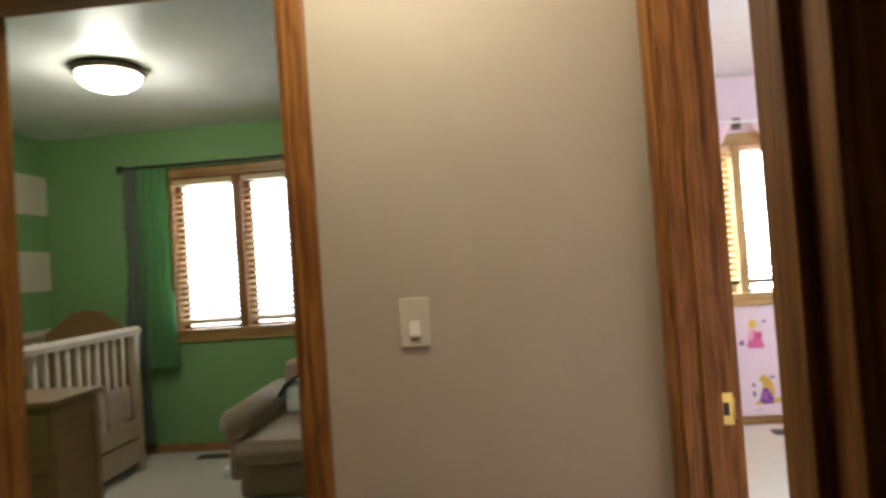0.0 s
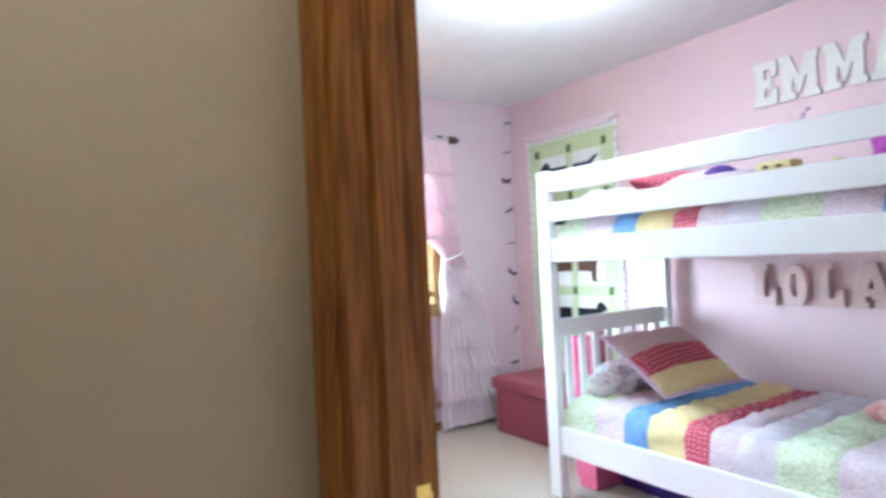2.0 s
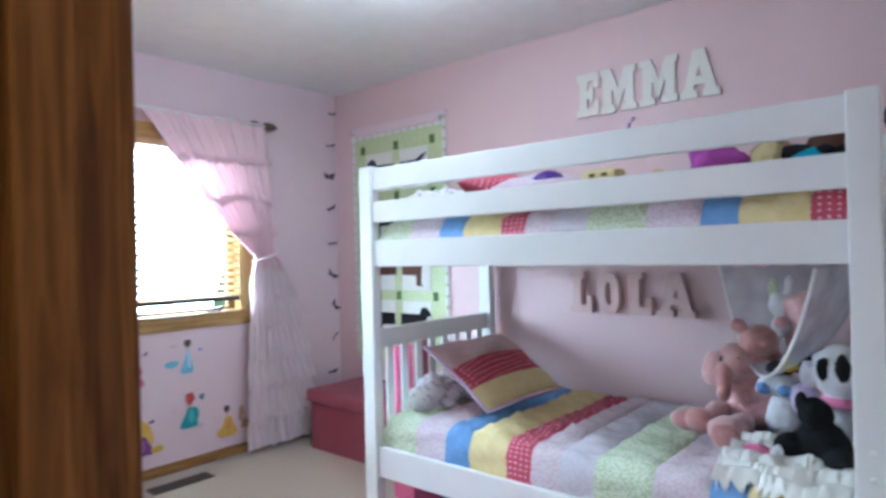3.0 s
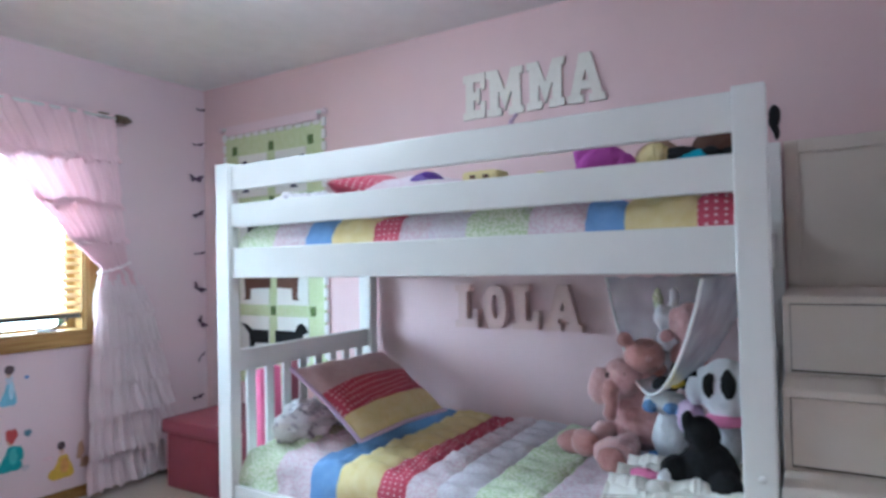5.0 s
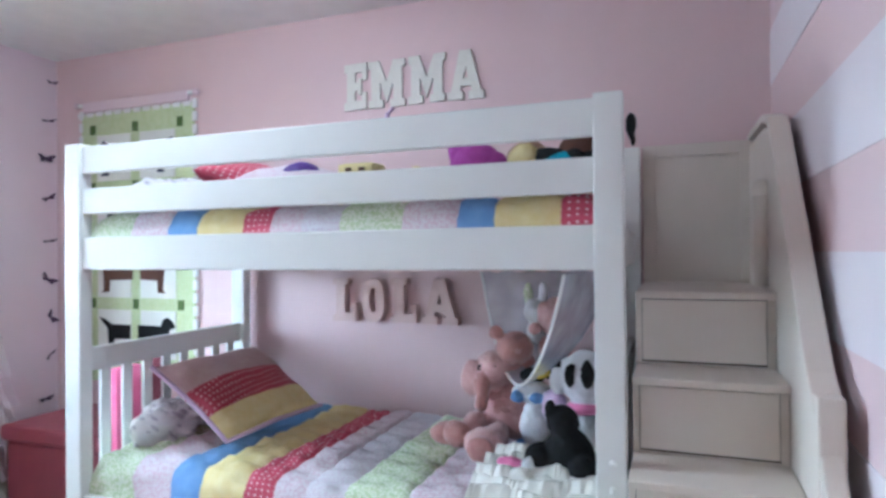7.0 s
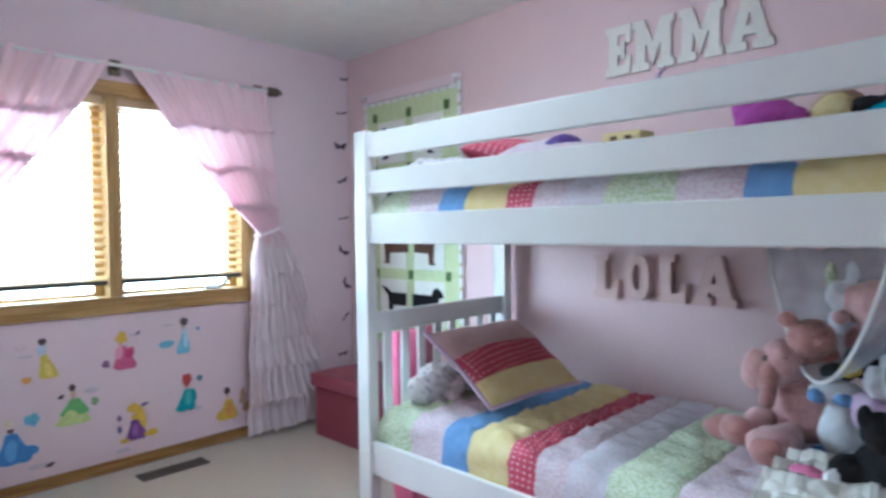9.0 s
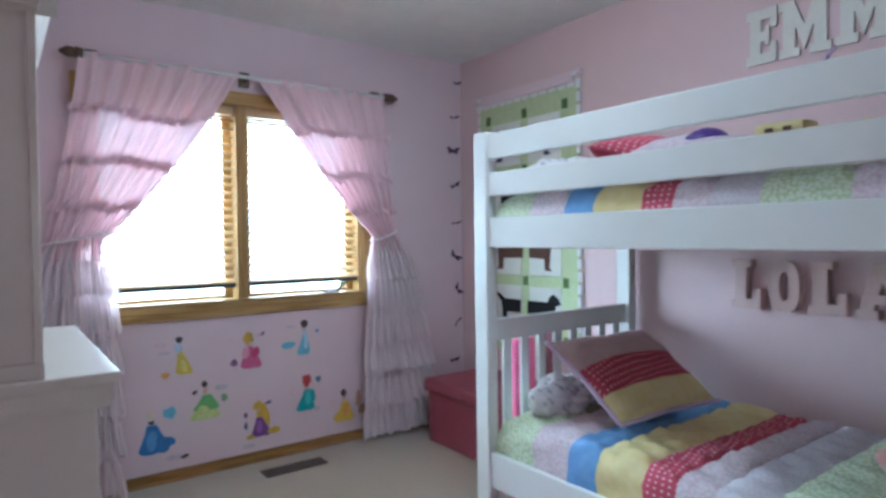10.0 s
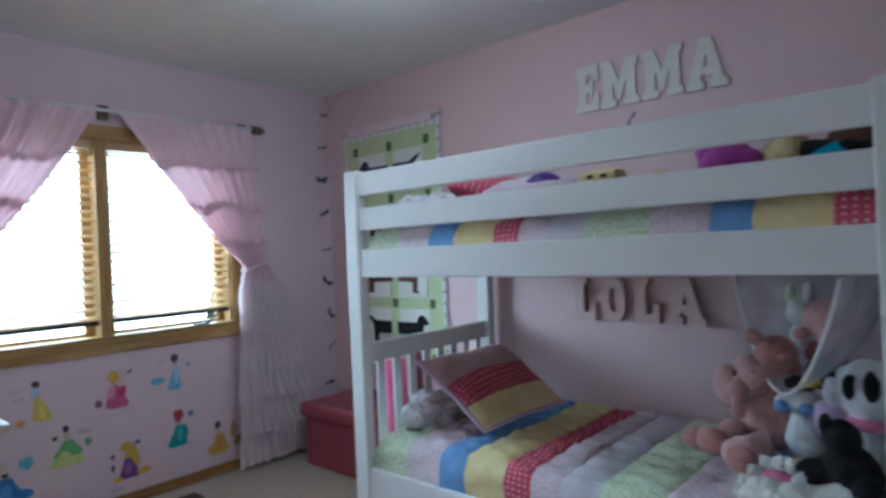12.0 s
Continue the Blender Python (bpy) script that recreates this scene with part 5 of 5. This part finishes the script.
STICKERS = [
    (2.805, 0.640, "yellow gown wall sticker with a pale blue top", [("gown", 0.015, -0.03, 0.085, 0.125, -0.20, "yellow"), ("sheen", 0.020, -0.045, 0.030, 0.080, -0.2, "pale_yellow"), ("bodice", -0.005, 0.052, 0.042, 0.058, 0, "mist"), ("hair", 0.000, 0.094, 0.036, 0.034, 0, "dark"), ("tuft", -0.07, -0.085, 0.042, 0.034, 0, "orange"), ("flourish", -0.075, 0.030, 0.062, 0.014, 0, "faint"), ("flourish", -0.095, 0.075, 0.060, 0.026, 0, "blush")]),
    (3.172, 0.630, "deep pink gown wall sticker with golden hair", [("gown", 0.005, -0.035, 0.120, 0.125, -0.10, "pink"), ("sheen", -0.02, -0.005, 0.040, 0.070, 0.1, "pale_pink"), ("fold", 0.035, -0.01, 0.045, 0.060, 0.2, "rose"), ("neck", -0.010, 0.045, 0.026, 0.030, 0, "skin"), ("tuft", -0.005, 0.075, 0.058, 0.064, 0, "gold"), ("tuft", -0.085, -0.055, 0.038, 0.040, 0, "plum"), ("flourish", 0.055, 0.085, 0.055, 0.020, 0.3, "faint"), ("flourish", -0.095, 0.070, 0.060, 0.020, 0, "blush"), ("mark", 0.078, 0.092, 0.020, 0.022, 0.5, "plum")]),
    (3.500, 0.665, "sky blue gown wall sticker with a small bird", [("gown", -0.002, -0.035, 0.080, 0.120, 0.10, "sky"), ("sheen", 0.010, -0.02, 0.026, 0.085, 0.05, "pale_sky"), ("bodice", 0.000, 0.040, 0.034, 0.048, 0, "mist"), ("neck", -0.004, 0.062, 0.022, 0.028, 0, "skin"), ("hair", 0.000, 0.088, 0.046, 0.048, 0, "dark"), ("bird", -0.100, -0.028, 0.085, 0.042, 0.3, "sky"), ("mark", 0.080, 0.040, 0.022, 0.018, 0, "blue"), ("flourish", -0.085, 0.078, 0.065, 0.014, 0, "faint")]),
    (2.930, 0.395, "green layered gown wall sticker", [("gown", 0.000, -0.055, 0.165, 0.095, 0, "pale_green"), ("gown", 0.008, -0.012, 0.135, 0.085, 0.05, "green"), ("sheen", -0.01, -0.05, 0.060, 0.050, 0, "pale_green"), ("neck", 0.002, 0.052, 0.026, 0.036, 0, "skin"), ("hair", -0.002, 0.088, 0.030, 0.036, 0, "dark"), ("mark", -0.052, 0.050, 0.026, 0.022, 0.4, "dark"), ("tuft", 0.100, 0.000, 0.034, 0.042, 0, "moss"), ("flourish", 0.085, 0.060, 0.070, 0.030, 0, "faint")]),
    (2.672, 0.275, "blue ball gown wall sticker with a round emblem", [("gown", 0.000, -0.040, 0.150, 0.150, -0.08, "blue"), ("fold", 0.062, -0.060, 0.090, 0.050, -0.4, "blue"), ("sheen", -0.008, -0.045, 0.050, 0.105, 0.1, "pale_blue"), ("bodice", -0.008, 0.050, 0.030, 0.022, 0, "dark"), ("tuft", -0.014, 0.085, 0.040, 0.050, 0, "cream"), ("tuft", 0.080, 0.085, 0.066, 0.060, 0, "sky"), ("flourish", 0.100, -0.150, 0.085, 0.030, 0.2, "faint"), ("mark", 0.150, -0.155, 0.040, 0.022, 0.7, "dark")]),
    (3.225, 0.245, "purple gown wall sticker with long golden hair", [("hairfall", 0.020, 0.010, 0.075, 0.150, -0.15, "gold"), ("gown", 0.002, -0.050, 0.110, 0.110, -0.10, "purple"), ("sheen", -0.004, -0.05, 0.035, 0.070, 0, "pale_purple"), ("fold", 0.082, -0.082, 0.075, 0.040, 0.2, "gold"), ("fold", -0.055, -0.098, 0.050, 0.026, 0, "gold"), ("neck", -0.010, 0.048, 0.026, 0.030, 0, "skin"), ("tuft", -0.012, 0.072, 0.056, 0.050, 0, "gold"), ("mark", -0.080, 0.030, 0.022, 0.032, 0, "plum"), ("mark", -0.080, -0.030, 0.020, 0.042, 0, "indigo"), ("mark", 0.050, 0.082, 0.036, 0.018, 0.6, "indigo"), ("flourish", -0.065, -0.145, 0.075, 0.022, 0, "faint")]),
    (3.505, 0.345, "teal gown wall sticker with red hair", [("gown", 0.000, -0.045, 0.115, 0.125, 0.12, "teal"), ("sheen", 0.012, -0.030, 0.040, 0.085, 0.05, "pale_teal"), ("fold", 0.042, -0.02, 0.032, 0.075, -0.2, "teal"), ("neck", -0.004, 0.040, 0.030, 0.034, 0, "skin"), ("tuft", 0.004, 0.072, 0.056, 0.074, 0, "red"), ("tuft", 0.078, 0.070, 0.036, 0.036, 0, "slate"), ("flourish", -0.085, 0.020, 0.055, 0.040, 0, "blush"), ("flourish", 0.065, -0.105, 0.040, 0.030, 0, "faint")]),
    (3.755, 0.235, "golden yellow gown wall sticker", [("gown", 0.000, -0.045, 0.130, 0.125, 0.08, "gold"), ("fold", -0.045, -0.070, 0.060, 0.050, 0.2, "gold"), ("sheen", 0.010, -0.040, 0.045, 0.085, 0, "orange"), ("neck", -0.004, 0.042, 0.024, 0.032, 0, "skin"), ("hair", -0.006, 0.070, 0.040, 0.044, 0, "dark"), ("tuft", 0.095, 0.020, 0.040, 0.100, 0.1, "tan"), ("tuft", 0.120, -0.050, 0.060, 0.060, 0, "tan"), ("flourish", -0.075, 0.020, 0.055, 0.024, 0, "blush")]),
]
for args in STICKERS:
    decal(*args)

# ---------------------------------------------------------------- floor vent
fv = thing("floor_vent", (3.34, 7.11, 0), "brown slotted metal floor register set in the carpet", "floor vent")
part("frame", box(B(), 3.165, 3.515, 7.065, 7.175, -0.002, 0.006, 0.002), M_VENT, fv)
for i in range(14):
    x = 3.185 + i * 0.0235
    # dark strips on the frame paint the shade inside the slots
    part("slot", box(B(), x, x + 0.009, 7.080, 7.160, 0.0055, 0.0072), M_GAP, fv)

# ---------------------------------------------------------------- trunk by the window
tr = thing("toy_chest", (4.46, 6.65, 0), "rose red vinyl covered toy chest in the corner", "chest")
part("body", box(B(), 4.175, 4.655, 6.14, 7.03, 0.0, 0.305, 0.012), M_TRUNK, tr)
part("lid", box(B(), 4.150, 4.660, 6.13, 7.05, 0.308, 0.392, 0.022), M_TRUNK, tr, "padded lid")
part("trim", rod(B(), (4.166, 6.14, 0.313), (4.166, 7.03, 0.313), 0.005, seg=8), M_TRUNK, tr)

# panels leaning behind the head of the bed
solid("play_panel", box(B(), 3.93, 4.06, 5.985, 6.02, 0.0, 0.78, 0.006), M_HOT, "hot pink play panel leaning behind the bed", "toy panel")
solid("play_panel", box(B(), 4.13, 4.23, 6.02, 6.05, 0.0, 0.80, 0.006), M_TRUNK, "dark red play panel leaning behind the bed", "toy panel")

# things kept under the bed
bn = thing("storage_bin", (4.2, 5.6, 0), "purple plastic storage bin under the bed", "storage bin")
part("tub", prism(B(), [(4.02, 0.0), (4.44, 0.0), (4.47, 0.17), (3.99, 0.17)], 1, 5.36, 5.78, bevel=0.01), M_PURPLE, bn)
part("lid", box(B(), 3.98, 4.48, 5.34, 5.80, 0.17, 0.19, 0.005), M_PURPLE, bn)
bx = thing("toy_box", (3.95, 5.84, 0), "small pink and red toy box under the bed", "toy box")
part("tub", box(B(), 3.85, 4.05, 5.80, 5.92, 0.0, 0.16, 0.006), M_HOT, bx)
part("lid", box(B(), 3.845, 4.055, 5.795, 5.925, 0.16, 0.175, 0.004), M_PALE, bx)

# pink rug
bm = B()
nseg = 64
top, bot = [], []
for i in range(nseg):
    a = 2 * math.pi * i / nseg
    ca, sa = math.cos(a), math.sin(a)
    x = 3.42 + 0.36 * math.copysign(abs(ca) ** 0.6, ca)
    y = 5.28 + 0.50 * math.copysign(abs(sa) ** 0.6, sa)
    r = 1 + 0.02 * math.sin(a * 16)
    top.append(bm.verts.new((3.42 + (x - 3.42) * r, 5.28 + (y - 5.28) * r, 0.014)))
    bot.append(bm.verts.new((3.42 + (x - 3.42) * r * 1.01, 5.28 + (y - 5.28) * r * 1.01, 0.0)))
bm.faces.new(top)
for i in range(nseg):
    bm.faces.new((bot[i], bot[(i + 1) % nseg], top[(i + 1) % nseg], top[i]))
solid("rug", bm, material("pink_rug_pile", (0.72, 0.36, 0.44), 0.95, (0.62, 0.28, 0.36), 60, 0.7, 0.9, 250), "small pink pile rug beside the bed", "rug")

# ---------------------------------------------------------------- dresser with hutch
dr = thing("dresser", (2.06, 5.80, 0), "cream painted dresser with a tall hutch by the window", "dresser")
part("body", box(B(), WX1 + 0.016, 2.205, 5.415, 6.235, 0.0, 0.90, 0.004), M_CREAMW, dr)
for k in range(3):
    part("drawer", box(B(), 2.203, 2.209, 5.44, 6.21, 0.10 + k * 0.265, 0.345 + k * 0.265, 0.005), M_CREAMW, dr)
part("cornice", prism(B(), [(WX1 + 0.016, 0.90), (2.205, 0.90), (2.212, 0.915), (2.228, 0.945), (2.236, 0.955), (WX1 + 0.016, 0.955)], 1, 5.405, 6.245), M_CREAMW, dr)
part("cornice", prism(B(), [(5.415, 0.90), (5.405, 0.915), (5.395, 0.945), (5.388, 0.955), (5.42, 0.955)], 0, WX1 + 0.016, 2.232), M_CREAMW, dr)
part("top", box(B(), WX1 + 0.016, 2.246, 5.378, 6.268, 0.955, 0.978, 0.005), M_CREAMW, dr, "glossy cream top")
part("hutch", box(B(), WX1 + 0.016, 2.105, 5.395, 6.225, 0.978, 1.70, 0.003), M_CREAMW, dr)
part("hutch_stile", box(B(), 2.095, 2.112, 5.388, 5.425, 0.978, 1.70, 0.003), M_CREAMW, dr)
part("base_moulding", box(B(), WX1 + 0.016, 2.114, 5.386, 6.23, 0.978, 1.012, 0.004), M_CREAMW, dr)
part("crown", prism(B(), [(WX1 + 0.016, 1.70), (2.114, 1.70), (2.120, 1.715), (2.135, 1.74), (2.150, 1.755), (2.150, 1.785), (WX1 + 0.016, 1.785)], 1, 5.352, 6.262), M_CREAMW, dr, "moulded crown")
part("crown_return", prism(B(), [(5.395, 1.695), (5.384, 1.712), (5.368, 1.735), (5.349, 1.752), (5.349, 1.783), (5.40, 1.783)], 0, WX1 + 0.016, 2.149), M_CREAMW, dr)

# ---------------------------------------------------------------- nursery
crib = thing("crib", (-1.6, 6.2, 0), "beige painted slatted sleigh crib with a pink bumper", "crib")
CX0, CX1, CY0, CY1 = -1.86, -1.14, 5.52, 6.96
for x in (CX0, CX1 - 0.05):
    for y in (CY0, CY1 - 0.05):
        prof = [(y, 0), (y + 0.055, 0), (y + 0.06, 0.5), (y + 0.05, 0.8), (y + 0.065, 0.98), (y, 0.98), (y - 0.012, 0.8), (y + 0.006, 0.5)]
        part("post", prism(B(), prof, 0, x, x + 0.05, bevel=0.004), M_CRIBW, crib)
for x in (CX0 + 0.01, CX1 - 0.04):
    part("top_rail", prism(B(), [(x - 0.012, 0.94), (x + 0.042, 0.94), (x + 0.05, 0.975), (x + 0.015, 1.0), (x - 0.02, 0.975)], 1, CY0 - 0.02, CY1 + 0.03), M_CRIBW, crib)
    part("low_rail", box(B(), x, x + 0.03, CY0 + 0.05, CY1 - 0.05, 0.24, 0.36, 0.004), M_CRIBW, crib)
    part("apron", box(B(), x - 0.004, x + 0.034, CY0 + 0.05, CY1 - 0.05, 0.07, 0.22, 0.006), M_CRIBW, crib)
    for i in range(14):
        y = CY0 + 0.11 + i * 0.089
        part("spindle", box(B(), x + 0.006, x + 0.024, y, y + 0.03, 0.36, 0.942, 0.003), M_CRIBW, crib)
for y in (CY0 + 0.01, CY1 - 0.04):
    part("end_panel", prism(B(), [(CX0 + 0.05, 0.2), (CX1 - 0.05, 0.2), (CX1 - 0.05, 0.98), (-1.40, 1.12), (-1.5, 1.14), (-1.6, 1.12), (CX0 + 0.05, 0.98)], 1, y, y + 0.03, bevel=0.003), M_BOXW, crib, "honey wood end panel")
part("bumper", box(B(), CX1 - 0.075, CX1 - 0.045, CY0 + 0.06, CY1 - 0.06, 0.37, 0.60, 0.012), M_BUMPER, crib, "pink quilted bumper")
part("mattress", box(B(), CX0 + 0.05, CX1 - 0.08, CY0 + 0.06, CY1 - 0.06, 0.30, 0.42, 0.03), M_SHEET, crib)

cb = thing("cabinet", (-0.85, 5.3, 0), "honey maple nursery cabinet with a flat top", "cabinet")
part("body", box(B(), -1.25, -0.42, 5.16, 5.44, 0.0, 0.825, 0.004), M_BOXW, cb)
part("top", box(B(), -1.27, -0.395, 5.135, 5.46, 0.825, 0.85, 0.004), M_BOXW, cb)
part("side_stile", box(B(), -0.423, -0.412, 5.16, 5.20, 0.0, 0.825, 0.003), M_BOXW, cb)
part("side_stile", box(B(), -0.423, -0.412, 5.40, 5.44, 0.0, 0.825, 0.003), M_BOXW, cb)
part("side_rail", box(B(), -0.423, -0.413, 5.20, 5.40, 0.75, 0.825, 0.003), M_BOXW, cb)
part("side_rail", box(B(), -0.423, -0.413, 5.20, 5.40, 0.0, 0.09, 0.003), M_BOXW, cb)
for k in range(3):
    part("drawer", box(B(), -1.22, -0.45, 5.148, 5.162, 0.06 + k * 0.25, 0.29 + k * 0.25, 0.004), M_BOXW, cb)

ac = thing("armchair", (0.2, 6.6, 0), "taupe upholstered rocking armchair with rounded arms", "armchair")


def cushioned(x0, x1, y0, y1, z0, z1, bevel, amount, seed):
    """A stuffed block with soft, slightly uneven sides."""
    bm = box(B(), x0, x1, y0, y1, z0, z1, bevel)
    bmesh.ops.subdivide_edges(bm, edges=bm.edges[:], cuts=3, use_grid_fill=True)
    for f in bm.faces:
        f.smooth = True
    return wrinkle(bm, amount, 7, seed)


part("base", cushioned(-0.18, 0.62, 6.30, 7.00, 0.0, 0.23, 0.05, 0.012, 1), M_TAUPE, ac)
part("seat", cushioned(-0.17, 0.60, 6.20, 6.90, 0.21, 0.38, 0.075, 0.020, 2), M_TAUPE, ac, "plump seat cushion")
for x in (-0.24, 0.54):
    bm = cushioned(x, x + 0.17, 6.30, 7.02, 0.10, 0.46, 0.05, 0.010, 3)
    rod(bm, (x + 0.085, 6.25, 0.455), (x + 0.085, 7.02, 0.475), 0.090, seg=28)
    ball(bm, (x + 0.085, 6.25, 0.455), (0.090, 0.045, 0.090), seg=28)
    part("arm", bm, M_TAUPE, ac, "rolled arm")
part("backrest", cushioned(-0.10, 0.56, 6.90, 7.10, 0.34, 0.70, 0.075, 0.020, 4), M_TAUPE, ac)
cu = thing("cushion", (0.1, 6.7, 0.38), "cream cushion with a dark piped edge on the armchair", "cushion")
part("pad", cushioned(-0.04, 0.34, 6.74, 6.86, 0.38, 0.60, 0.05, 0.014, 5), M_SHEET, cu)
part("piping", tube([(-0.07, 6.733, 0.50), (-0.02, 6.733, 0.57), (0.06, 6.733, 0.62), (0.20, 6.733, 0.635), (0.34, 6.733, 0.61)], 0.012), M_BLACK, cu, "dark piping")
nv = thing("floor_vent", (-0.69, 7.17, 0), "dark slotted metal floor register in the nursery", "floor vent")
part("frame", box(B(), -0.86, -0.52, 7.12, 7.22, -0.002, 0.006, 0.002), M_VENT, nv)
for i in range(12):
    x = -0.845 + i * 0.0265
    # slot shade drawn as dark strips on top of the frame
    part("slot", box(B(), x, x + 0.011, 7.135, 7.205, 0.0055, 0.0072), M_GAP, nv)
solid("toy_shoe", wrinkle(box(B(), -0.47, -0.39, 6.70, 6.84, 0.0, 0.06, 0.02), 0.006, 12), M_SHEET, "small white cloth toy on the carpet", "toy")

nc = thing("curtain", (-1.25, 7.26, 2.19), "green voile curtain with a dark edge hung beside the window", "curtain")
bm, rows = curtain((-1.02, -1.26), (-1.02, -1.25), (-1.00, -1.23), 2.16, 1.3, 0.66, M_GREENC, 4, 3.0, 7.29)
part("panel", bm, M_GREENC, nc)
bm, rows = curtain((-1.22, -1.36), (-1.22, -1.36), (-1.22, -1.40), 2.16, 1.3, 0.10, M_GREYC, 3, 1.0, 7.28)
part("side_panel", bm, M_GREYC, nc, "dark grey-green side drape")
gr = thing("curtain_rod", (-0.3, 7.25, 2.19), "dark metal curtain rod over the nursery window", "curtain rod")
part("rod", rod(B(), (-1.37, 7.25, 2.17), (0.35, 7.25, 2.17), 0.011), M_DARKM, gr)
part("finial", ball(B(), (-1.385, 7.25, 2.17), 0.028), M_DARKM, gr)
for x in (-1.33, 0.30):
    part("bracket", rod(B(), (x, 7.25, 2.168), (x, NY, 2.168), 0.007), M_DARKM, gr)
